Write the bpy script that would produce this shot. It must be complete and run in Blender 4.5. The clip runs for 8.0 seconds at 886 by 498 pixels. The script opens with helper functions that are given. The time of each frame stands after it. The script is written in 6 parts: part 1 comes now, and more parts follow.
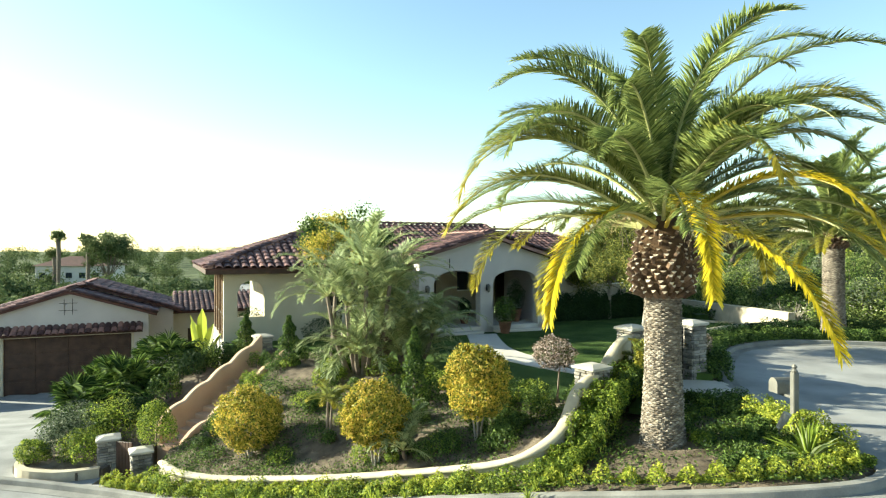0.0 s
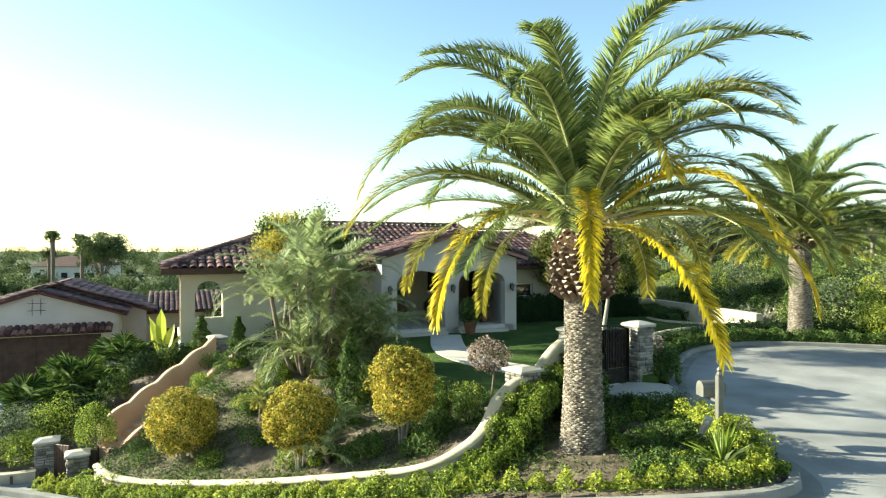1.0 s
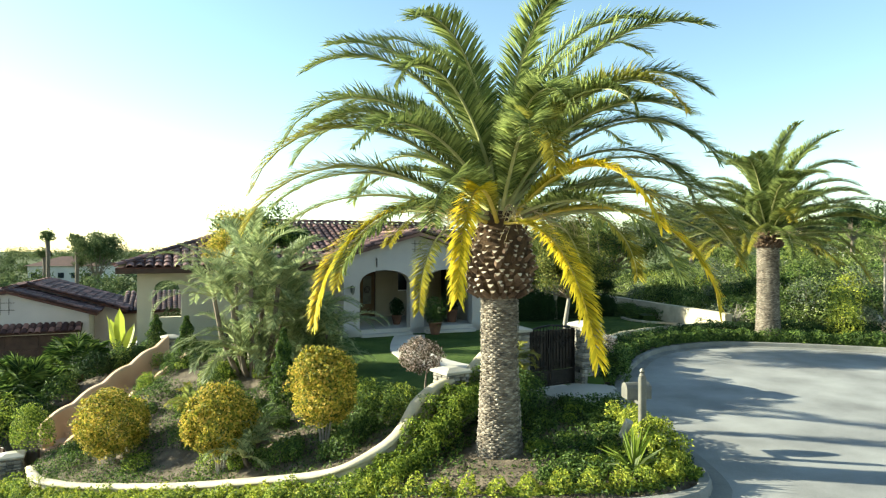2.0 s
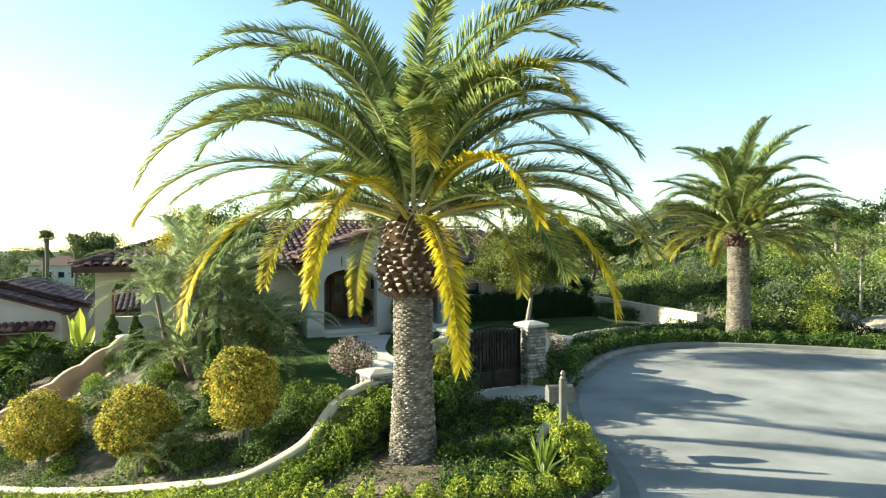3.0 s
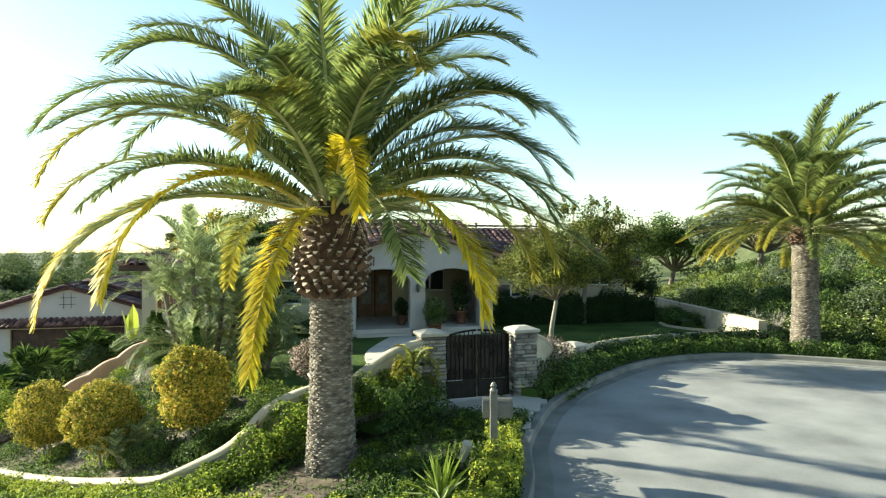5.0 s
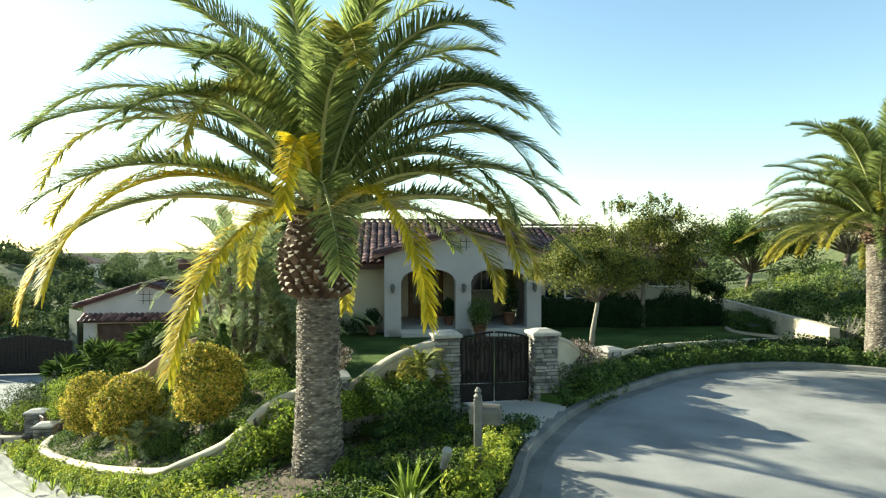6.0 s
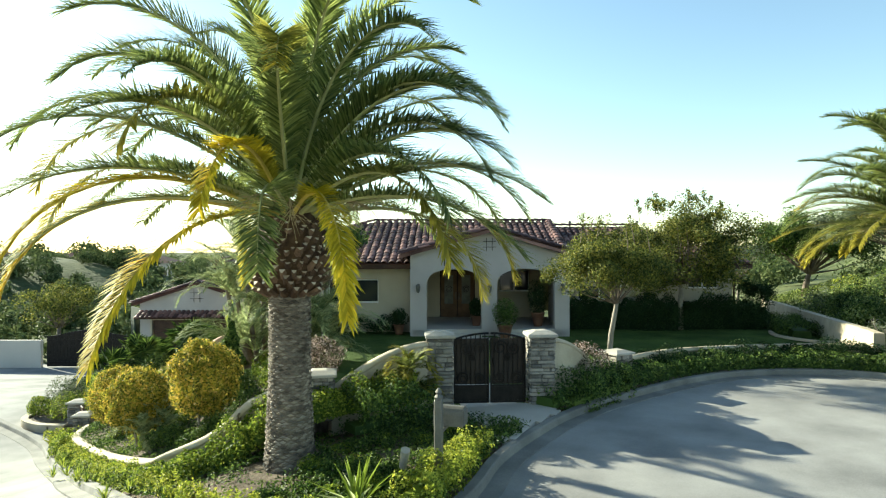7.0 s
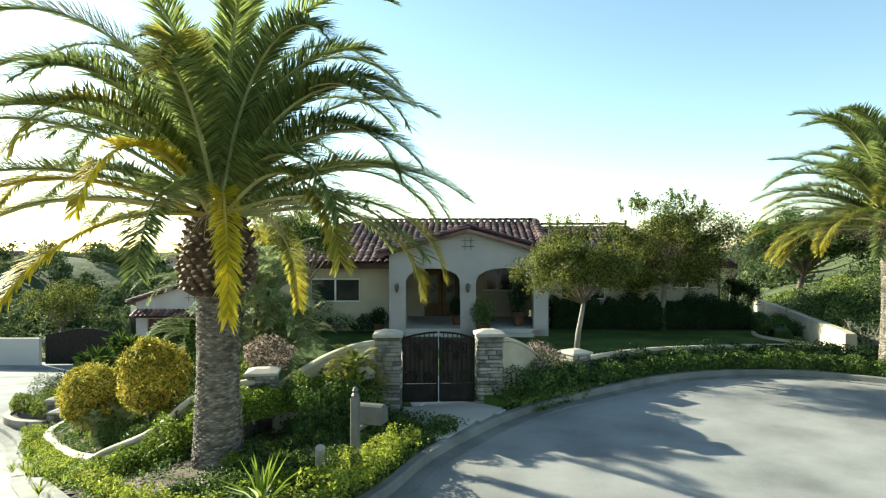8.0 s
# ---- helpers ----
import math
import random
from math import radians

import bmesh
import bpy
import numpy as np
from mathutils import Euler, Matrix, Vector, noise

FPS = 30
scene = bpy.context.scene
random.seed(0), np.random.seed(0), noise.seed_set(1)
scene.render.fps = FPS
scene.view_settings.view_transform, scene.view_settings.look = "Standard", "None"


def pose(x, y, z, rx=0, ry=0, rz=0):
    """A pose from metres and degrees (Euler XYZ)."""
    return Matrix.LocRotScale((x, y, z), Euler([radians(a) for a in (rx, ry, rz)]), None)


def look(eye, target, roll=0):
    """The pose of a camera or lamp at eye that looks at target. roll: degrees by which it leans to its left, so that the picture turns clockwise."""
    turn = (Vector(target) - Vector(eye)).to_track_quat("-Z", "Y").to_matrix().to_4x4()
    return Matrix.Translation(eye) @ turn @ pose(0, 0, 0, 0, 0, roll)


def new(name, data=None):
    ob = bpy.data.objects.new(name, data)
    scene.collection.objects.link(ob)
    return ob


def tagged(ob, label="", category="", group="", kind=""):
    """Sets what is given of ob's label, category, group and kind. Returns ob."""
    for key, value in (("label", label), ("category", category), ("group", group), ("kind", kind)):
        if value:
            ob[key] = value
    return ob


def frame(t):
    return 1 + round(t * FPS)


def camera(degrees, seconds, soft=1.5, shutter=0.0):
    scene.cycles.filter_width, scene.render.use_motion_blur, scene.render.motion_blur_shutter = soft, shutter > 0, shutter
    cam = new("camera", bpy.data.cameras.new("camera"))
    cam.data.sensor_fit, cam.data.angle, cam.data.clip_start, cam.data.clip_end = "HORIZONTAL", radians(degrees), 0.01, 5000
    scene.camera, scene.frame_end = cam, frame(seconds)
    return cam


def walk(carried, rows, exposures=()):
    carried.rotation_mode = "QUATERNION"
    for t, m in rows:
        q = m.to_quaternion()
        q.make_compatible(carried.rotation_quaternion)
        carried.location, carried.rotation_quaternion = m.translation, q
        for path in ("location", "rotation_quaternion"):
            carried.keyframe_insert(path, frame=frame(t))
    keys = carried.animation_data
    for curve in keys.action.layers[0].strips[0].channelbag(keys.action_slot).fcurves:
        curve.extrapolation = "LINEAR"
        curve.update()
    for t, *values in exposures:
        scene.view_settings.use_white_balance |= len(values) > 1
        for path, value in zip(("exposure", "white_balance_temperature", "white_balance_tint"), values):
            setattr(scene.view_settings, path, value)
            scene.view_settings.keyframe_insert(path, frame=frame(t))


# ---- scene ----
cam = camera(72.2, 8.0, 1.2)
METRES, EYE, TILT, LEAN, TURN = 12.0, 3.8, 0.0, 0.0, 0.0
ROWS = [
    (0.0, 0.0, 0.0, 0.0, 0.0, 0.0, -0.0),
    (0.5, 0.0631, 0.0117, -0.0007, 0.05, 0.04, -0.03),
    (1.0, 0.1275, 0.0232, -0.0008, 0.19, 0.02, -0.02),
    (1.5, 0.1909, 0.0367, -0.0027, 0.35, 0.05, -0.02),
    (3.0, 0.3821, 0.0862, -0.0078, 0.99, -0.01, 0.0),
    (3.5, 0.443, 0.1052, -0.0084, 1.64, -0.03, 0.01),
    (4.0, 0.5025, 0.1288, -0.0092, 3.04, 0.01, 0.0),
    (4.5, 0.5595, 0.1529, -0.0112, 6.84, 0.06, 0.04),
    (6.0, 0.7243, 0.2336, -0.0131, 18.98, 0.08, 0.05),
    (6.5, 0.7785, 0.2586, -0.0121, 22.11, 0.07, 0.07),
    (7.0, 0.8338, 0.2814, -0.0135, 24.92, 0.1, 0.08),
    (7.5, 0.8855, 0.3029, -0.0139, 26.3, 0.07, 0.1),
    (8.0, 0.9396, 0.3268, -0.0135, 26.31, 0.05, 0.1),
]
walk(cam, [(t, pose(0, 0, EYE, TILT, LEAN, TURN) @ pose(METRES * x, METRES * y, METRES * z, 90 + pitch, roll, yaw)) for t, x, y, z, yaw, pitch, roll in ROWS], [(0.0, 1.95, 6650, -5), (8.0, 1.76, 6650, -5)])

# ---- world and light ----
SUN_DIR = Vector((-0.925, 0.17, 0.335)).normalized()
world = bpy.data.worlds.new("sky")
scene.world = world
world.use_nodes = True
wn = world.node_tree.nodes
sky = wn.new("ShaderNodeTexSky")
sky.sky_type = "NISHITA"
sky.sun_disc = False
sky.sun_elevation = math.asin(SUN_DIR.z)
sky.sun_rotation = math.atan2(SUN_DIR.x, SUN_DIR.y)
sky.air_density, sky.dust_density, sky.ozone_density = 1.0, 0.3, 1.2
wn["Background"].inputs["Strength"].default_value = 0.086
world.node_tree.links.new(sky.outputs["Color"], wn["Background"].inputs["Color"])
sun = new("sun", bpy.data.lights.new("sun", "SUN"))
sun.data.energy, sun.data.angle, sun.data.color = 5.0, radians(0.6), (1.0, 0.94, 0.80)
sun.matrix_world = look(SUN_DIR * 50, (0, 0, 0))


# ---- materials ----
def principled(name):
    m = bpy.data.materials.new(name)
    m.use_nodes = True
    return m, m.node_tree.nodes, m.node_tree.links, m.node_tree.nodes["Principled BSDF"]


def surface(name, dark, light, scale=3.0, rough=0.8, bump=0.3, fine=40.0, metal=0.0, depth=0.01, island=0.0, piece=0.0, spec=0.3):
    """Two scales of noise between two colours, with fine relief."""
    m, n, l, b = principled(name)
    tc = n.new("ShaderNodeTexCoord")
    big, small = n.new("ShaderNodeTexNoise"), n.new("ShaderNodeTexNoise")
    big.inputs["Scale"].default_value, big.inputs["Detail"].default_value = scale, 6
    small.inputs["Scale"].default_value, small.inputs["Detail"].default_value = fine, 4
    l.new(tc.outputs["Object"], big.inputs["Vector"])
    l.new(tc.outputs["Object"], small.inputs["Vector"])
    add = n.new("ShaderNodeMath")
    add.operation = "MULTIPLY_ADD"
    l.new(small.outputs["Fac"], add.inputs[0])
    add.inputs[1].default_value = 0.45
    half = n.new("ShaderNodeMath")
    half.operation = "MULTIPLY_ADD"
    l.new(big.outputs["Fac"], half.inputs[0])
    half.inputs[1].default_value, half.inputs[2].default_value = 1.3, -0.38
    l.new(half.outputs[0], add.inputs[2])
    fac = add
    for weight, node, out in ((island, "ShaderNodeNewGeometry", "Random Per Island"), (piece, "ShaderNodeObjectInfo", "Random")):
        if weight:
            g, mix = n.new(node), n.new("ShaderNodeMath")
            mix.operation = "MULTIPLY_ADD"
            l.new(g.outputs[out], mix.inputs[0])
            mix.inputs[1].default_value = weight
            sub = n.new("ShaderNodeMath")
            sub.operation = "SUBTRACT"
            l.new(fac.outputs[0], sub.inputs[0])
            sub.inputs[1].default_value = weight / 2
            l.new(sub.outputs[0], mix.inputs[2])
            fac = mix
    ramp = n.new("ShaderNodeValToRGB")
    ramp.color_ramp.elements[0].position, ramp.color_ramp.elements[1].position = 0.2, 0.8
    ramp.color_ramp.elements[0].color, ramp.color_ramp.elements[1].color = (*dark, 1), (*light, 1)
    l.new(fac.outputs[0], ramp.inputs["Fac"])
    l.new(ramp.outputs["Color"], b.inputs["Base Color"])
    b.inputs["Roughness"].default_value, b.inputs["Metallic"].default_value = rough, metal
    b.inputs["Specular IOR Level"].default_value = spec
    if bump:
        bn = n.new("ShaderNodeBump")
        bn.inputs["Strength"].default_value, bn.inputs["Distance"].default_value = bump, depth
        l.new(small.outputs["Fac"], bn.inputs["Height"])
        l.new(bn.outputs["Normal"], b.inputs["Normal"])
    return m


def leafy(name, colours, through_light=0.3, rough=0.55, spec=0.2):
    """Leaf colours picked leaf by leaf, with light that shines through."""
    m, n, l, b = principled(name)
    g, ramp = n.new("ShaderNodeNewGeometry"), n.new("ShaderNodeValToRGB")
    while len(ramp.color_ramp.elements) < len(colours):
        ramp.color_ramp.elements.new(0.5)
    for i, c in enumerate(colours):
        ramp.color_ramp.elements[i].position = i / max(1, len(colours) - 1)
        ramp.color_ramp.elements[i].color = (*c, 1)
    l.new(g.outputs["Random Per Island"], ramp.inputs["Fac"])
    tc, nz = n.new("ShaderNodeTexCoord"), n.new("ShaderNodeTexNoise")
    nz.inputs["Scale"].default_value = 1.7
    l.new(tc.outputs["Object"], nz.inputs["Vector"])
    hsv = n.new("ShaderNodeHueSaturation")
    val = n.new("ShaderNodeMath")
    val.operation = "MULTIPLY_ADD"
    l.new(nz.outputs["Fac"], val.inputs[0])
    val.inputs[1].default_value, val.inputs[2].default_value = 0.9, 0.55
    l.new(val.outputs[0], hsv.inputs["Value"])
    l.new(ramp.outputs["Color"], hsv.inputs["Color"])
    l.new(hsv.outputs["Color"], b.inputs["Base Color"])
    b.inputs["Roughness"].default_value = rough
    b.inputs["Specular IOR Level"].default_value = spec
    tr, mix = n.new("ShaderNodeBsdfTranslucent"), n.new("ShaderNodeMixShader")
    l.new(hsv.outputs["Color"], tr.inputs["Color"])
    mix.inputs[0].default_value = through_light
    l.new(b.outputs[0], mix.inputs[1])
    l.new(tr.outputs[0], mix.inputs[2])
    l.new(mix.outputs[0], n["Material Output"].inputs["Surface"])
    return m


def frond_material(name, low, high, through_light=0.45, outer=None):
    """Palm leaflets coloured leaf by leaf; an ageing frond turns to its outer colours towards the tip."""
    m = leafy(name, [low, tuple((a + b) / 2 for a, b in zip(low, high)), high], through_light, 0.6, 0.22)
    if outer:
        n, l = m.node_tree.nodes, m.node_tree.links
        ramp, hsv = n["Color Ramp"], n["Hue/Saturation/Value"]
        old = n.new("ShaderNodeValToRGB")
        old.color_ramp.elements[0].color, old.color_ramp.elements[1].color = (*outer[0], 1), (*outer[1], 1)
        l.new(n["Geometry"].outputs["Random Per Island"], old.inputs["Fac"])
        at, step, mix = n.new("ShaderNodeAttribute"), n.new("ShaderNodeMapRange"), n.new("ShaderNodeMix")
        at.attribute_name = "along"
        step.inputs["From Min"].default_value, step.inputs["From Max"].default_value = outer[2], outer[3]
        mix.data_type = "RGBA"
        l.new(at.outputs["Fac"], step.inputs["Value"])
        l.new(step.outputs["Result"], mix.inputs[0])
        l.new(ramp.outputs["Color"], mix.inputs[6])
        l.new(old.outputs["Color"], mix.inputs[7])
        l.new(mix.outputs[2], hsv.inputs["Color"])
    return m


def glass_pane(name, tint=(0.02, 0.025, 0.03)):
    m, n, l, b = principled(name)
    b.inputs["Base Color"].default_value = (*tint, 1)
    b.inputs["Roughness"].default_value, b.inputs["Specular IOR Level"].default_value = 0.05, 0.6
    return m


M_STUCCO = surface("stucco_cream", (0.40, 0.35, 0.26), (0.50, 0.445, 0.34), 0.8, 0.9, 0.4, 60)
M_PORTICO = surface("stucco_pale", (0.40, 0.36, 0.34), (0.49, 0.45, 0.425), 0.8, 0.9, 0.4, 60)
M_PINK = surface("stucco_peach", (0.50, 0.31, 0.20), (0.64, 0.42, 0.28), 1.2, 0.9, 0.4, 50)
M_CAP = surface("plaster_cap", (0.36, 0.30, 0.215), (0.52, 0.45, 0.335), 2.0, 0.85, 0.4, 40)
M_TILE = surface("clay_tile", (0.055, 0.027, 0.027), (0.29, 0.155, 0.13), 1.2, 0.62, 0.4, 25, island=0.75, piece=0.75)
M_UNDER = surface("roof_underlay", (0.06, 0.03, 0.025), (0.11, 0.05, 0.04), 2, 0.9, 0.2)
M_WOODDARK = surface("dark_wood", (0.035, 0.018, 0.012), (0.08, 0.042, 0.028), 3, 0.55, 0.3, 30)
M_WOOD = surface("brown_wood", (0.10, 0.055, 0.03), (0.20, 0.115, 0.06), 3, 0.6, 0.3, 30)
M_IRON = surface("black_iron", (0.012, 0.011, 0.011), (0.03, 0.026, 0.024), 6, 0.45, 0.3, 60, metal=0.6)
M_STONE = surface("stacked_stone", (0.11, 0.10, 0.09), (0.34, 0.305, 0.265), 4, 0.85, 0.6, 30, depth=0.02, piece=0.6)
M_STONECAP = surface("limestone_cap", (0.32, 0.29, 0.25), (0.46, 0.42, 0.36), 4, 0.8, 0.4, 40)
M_ROAD = surface("worn_concrete", (0.165, 0.16, 0.155), (0.325, 0.315, 0.30), 0.75, 0.9, 0.35, 55, spec=0.2)
M_DRIVE = surface("driveway_concrete", (0.40, 0.375, 0.34), (0.55, 0.52, 0.47), 0.4, 0.9, 0.3, 50, spec=0.2)
M_KERB = surface("kerb_concrete", (0.13, 0.125, 0.115), (0.25, 0.24, 0.22), 1.5, 0.9, 0.5, 40)
M_WALK = surface("walk_concrete", (0.42, 0.38, 0.33), (0.55, 0.50, 0.44), 0.8, 0.9, 0.3, 50)
M_SOIL = surface("mulch_soil", (0.055, 0.04, 0.028), (0.25, 0.195, 0.14), 2.2, 0.95, 1.0, 75, depth=0.04)
M_GRASS = surface("lawn_grass", (0.028, 0.056, 0.012), (0.10, 0.145, 0.036), 0.7, 0.9, 1.0, 70, depth=0.04, spec=0.1)
M_WILD = surface("wild_ground", (0.02, 0.035, 0.012), (0.15, 0.16, 0.075), 0.16, 0.95, 0.8, 1.6, depth=0.3, spec=0.1)
M_TRUNK = surface("palm_trunk", (0.075, 0.062, 0.05), (0.33, 0.28, 0.225), 4, 0.9, 0.8, 35, depth=0.02, island=0.55)
M_STUB = surface("frond_stub", (0.05, 0.028, 0.018), (0.20, 0.125, 0.08), 5, 0.8, 0.7, 40, depth=0.02, piece=0.5, island=0.4)
M_CUT = surface("cut_frond_face", (0.30, 0.23, 0.165), (0.66, 0.57, 0.46), 6, 0.85, 0.6, 40, depth=0.02, piece=0.5)
M_STRAW = surface("dried_stalk", (0.30, 0.22, 0.10), (0.52, 0.42, 0.24), 6, 0.8, 0.3, 40)
M_FIBRE = surface("palm_fibre", (0.035, 0.02, 0.012), (0.12, 0.07, 0.035), 8, 0.95, 0.9, 50, depth=0.03)
M_BARK = surface("bark", (0.10, 0.075, 0.055), (0.24, 0.19, 0.15), 5, 0.9, 0.8, 30, depth=0.02)
M_BARKPALE = surface("pale_bark", (0.18, 0.155, 0.125), (0.36, 0.32, 0.265), 5, 0.9, 0.6, 30, depth=0.02)
M_RACHIS = surface("frond_stem", (0.30, 0.30, 0.12), (0.48, 0.46, 0.20), 3, 0.5, 0.2)
M_RACHISY = surface("yellow_frond_stem", (0.45, 0.33, 0.05), (0.6, 0.45, 0.1), 3, 0.5, 0.2)
M_FROND = frond_material("green_frond", (0.075, 0.112, 0.033), (0.37, 0.41, 0.13), 0.56)
M_FRONDY = frond_material("yellow_frond", (0.13, 0.155, 0.03), (0.34, 0.33, 0.07), 0.45, ((0.42, 0.35, 0.02), (0.85, 0.66, 0.05), 0.12, 0.5))
M_FRONDM = frond_material("turning_frond", (0.08, 0.115, 0.03), (0.33, 0.35, 0.10), 0.5, ((0.24, 0.22, 0.03), (0.56, 0.46, 0.07), 0.45, 0.95))
M_FRONDP = frond_material("silvery_frond", (0.14, 0.185, 0.075), (0.50, 0.54, 0.28), 0.5)
M_GOLD = leafy("golden_leaves", [(0.055, 0.08, 0.016), (0.23, 0.235, 0.035), (0.47, 0.39, 0.055), (0.70, 0.47, 0.11)], 0.35)
M_GREEN = leafy("shrub_leaves", [(0.015, 0.032, 0.01), (0.06, 0.105, 0.022), (0.20, 0.27, 0.06)])
M_HEDGE = leafy("hedge_leaves", [(0.035, 0.065, 0.012), (0.16, 0.225, 0.033), (0.44, 0.48, 0.075)], 0.38)
M_LIME = leafy("lime_leaves", [(0.07, 0.105, 0.016), (0.29, 0.34, 0.045), (0.54, 0.52, 0.08)], 0.38)
M_DARK = leafy("dark_leaves", [(0.015, 0.03, 0.012), (0.025, 0.05, 0.017), (0.045, 0.075, 0.026)], 0.12, 0.75, 0.1)
M_PINKLEAF = leafy("pinkish_leaves", [(0.035, 0.045, 0.018), (0.15, 0.10, 0.07), (0.68, 0.55, 0.50)])
M_TREE = leafy("tree_leaves", [(0.025, 0.04, 0.01), (0.11, 0.135, 0.028), (0.32, 0.29, 0.06)])
M_OLIVE = leafy("grey_green_leaves", [(0.03, 0.045, 0.025), (0.13, 0.16, 0.09), (0.25, 0.27, 0.17)])
M_MEADOW = leafy("meadow_leaves", [(0.03, 0.05, 0.013), (0.15, 0.20, 0.045), (0.36, 0.40, 0.13)])
M_FLOWER = leafy("white_petals", [(0.55, 0.5, 0.4), (0.75, 0.72, 0.62)])
M_FAR = leafy("far_leaves", [(0.05, 0.075, 0.03), (0.10, 0.13, 0.05), (0.17, 0.19, 0.08)], 0.2, 0.8, 0.1)
M_BACKING = surface("bronze_sheet", (0.018, 0.014, 0.012), (0.05, 0.037, 0.03), 5, 0.5, 0.3, 60, metal=0.3)
M_GLASS = glass_pane("window_glass")
M_WHITE = surface("white_paint", (0.70, 0.69, 0.66), (0.80, 0.79, 0.76), 2, 0.6, 0.1)
M_GREY = surface("grey_metal", (0.11, 0.105, 0.095), (0.19, 0.18, 0.16), 4, 0.5, 0.2, 40, metal=0.3)
M_POT = surface("clay_pot", (0.14, 0.065, 0.04), (0.26, 0.13, 0.08), 4, 0.8, 0.3)
M_ROCK = surface("pale_rock", (0.22, 0.185, 0.14), (0.42, 0.355, 0.275), 3, 0.9, 0.8, 15, depth=0.03)
M_FARWALL = surface("far_stucco", (0.50, 0.45, 0.40), (0.64, 0.58, 0.52), 0.3, 0.9, 0.1)


# ---- mesh tools ----
class Mesh:
    """Collects vertices and faces of one part."""

    def __init__(self):
        self.v, self.f = [], []

    def add(self, verts, faces):
        k = len(self.v)
        self.v += [tuple(p) for p in verts]
        self.f += [tuple(i + k for i in q) for q in faces]
        return self

    def box(self, c, s, b=0.008, turn=0.0):
        """A chamfered box round c of size s, turned about z by degrees."""
        h = [x / 2 for x in s]
        b = min(b, *[x * 0.45 for x in h])
        verts, ids = [], {}
        for sx in (-1, 1):
            for sy in (-1, 1):
                for sz in (-1, 1):
                    for ax in range(3):
                        p = [sx * h[0], sy * h[1], sz * h[2]]
                        for o in range(3):
                            if o != ax:
                                p[o] -= math.copysign(b, p[o])
                        ids[sx, sy, sz, ax] = len(verts)
                        verts.append(p)
        faces = []
        for ax in range(3):
            o1, o2 = (ax + 1) % 3, (ax + 2) % 3
            for s1 in (-1, 1):
                quad = []
                for a, c2 in ((-1, -1), (1, -1), (1, 1), (-1, 1)):
                    key = [0, 0, 0]
                    key[ax], key[o1], key[o2] = s1, a, c2
                    quad.append(ids[(*key, ax)])
                faces.append(quad if s1 > 0 else quad[::-1])
                for s2 in (-1, 1):
                    q = []
                    for e, axis in ((-1, ax), (-1, o1), (1, o1), (1, ax)):
                        key = [0, 0, 0]
                        key[ax], key[o1], key[o2] = s1, s2, e
                        q.append(ids[(*key, axis)])
                    faces.append(q if s1 * s2 > 0 else q[::-1])
        for sx in (-1, 1):
            for sy in (-1, 1):
                for sz in (-1, 1):
                    t = [ids[sx, sy, sz, a] for a in range(3)]
                    faces.append(t if sx * sy * sz > 0 else t[::-1])
        co, si = math.cos(radians(turn)), math.sin(radians(turn))
        verts = [(c[0] + co * x - si * y, c[1] + si * x + co * y, c[2] + z) for x, y, z in verts]
        return self.add(verts, faces)

    def tube(self, path, radii, n=8, cap=True):
        path = [Vector(p) for p in path]
        if not hasattr(radii, "__len__"):
            radii = [radii] * len(path)
        verts, faces = [], []
        side = None
        for i, p in enumerate(path):
            d = (path[min(i + 1, len(path) - 1)] - path[max(i - 1, 0)]).normalized()
            ref = side if side is not None else (Vector((0, 0, 1)).cross(d) if abs(d.z) < 0.95 else Vector((1, 0, 0)))
            side = (ref - d * ref.dot(d)).normalized()
            up = d.cross(side)
            for k in range(n):
                a = 2 * math.pi * k / n
                verts.append(p + (side * math.cos(a) + up * math.sin(a)) * radii[i])
        for i in range(len(path) - 1):
            for k in range(n):
                a, b = i * n + k, i * n + (k + 1) % n
                faces.append((a, b, b + n, a + n))
        if cap:
            faces.append(tuple(range(n))[::-1])
            faces.append(tuple(range((len(path) - 1) * n, len(path) * n)))
        return self.add(verts, faces)

    def lathe(self, profile, n=16, c=(0, 0, 0)):
        verts, faces = [], []
        for r, z in profile:
            for k in range(n):
                a = 2 * math.pi * k / n
                verts.append((c[0] + r * math.cos(a), c[1] + r * math.sin(a), c[2] + z))
        for i in range(len(profile) - 1):
            for k in range(n):
                a, b = i * n + k, i * n + (k + 1) % n
                faces.append((a, b, b + n, a + n))
        faces.append(tuple(range(n))[::-1])
        faces.append(tuple(range((len(profile) - 1) * n, len(profile) * n)))
        return self.add(verts, faces)

    def sweep(self, path, section, closed=False):
        """A section (across, up) along a path in plan; every path point is x, y, z."""
        m, verts, faces = len(section), [], []
        for i, p in enumerate(path):
            a, b = Vector(path[max(i - 1, 0)]), Vector(path[min(i + 1, len(path) - 1)])
            d = Vector((b.x - a.x, b.y - a.y, 0)).normalized()
            across = Vector((-d.y, d.x, 0))
            for s, h in section:
                verts.append(Vector(p) + across * s + Vector((0, 0, h)))
        for i in range(len(path) - 1):
            for k in range(m):
                a, b = i * m + k, i * m + (k + 1) % m
                faces.append((a, a + m, b + m, b))
        faces.append(tuple(range(m)))
        faces.append(tuple(range((len(path) - 1) * m, len(path) * m))[::-1])
        return self.add(verts, faces)

    def mesh(self, name, smooth=False):
        me = bpy.data.meshes.new(name)
        me.from_pydata(self.v, [], self.f)
        if smooth:
            me.shade_smooth()
        me.update()
        return me


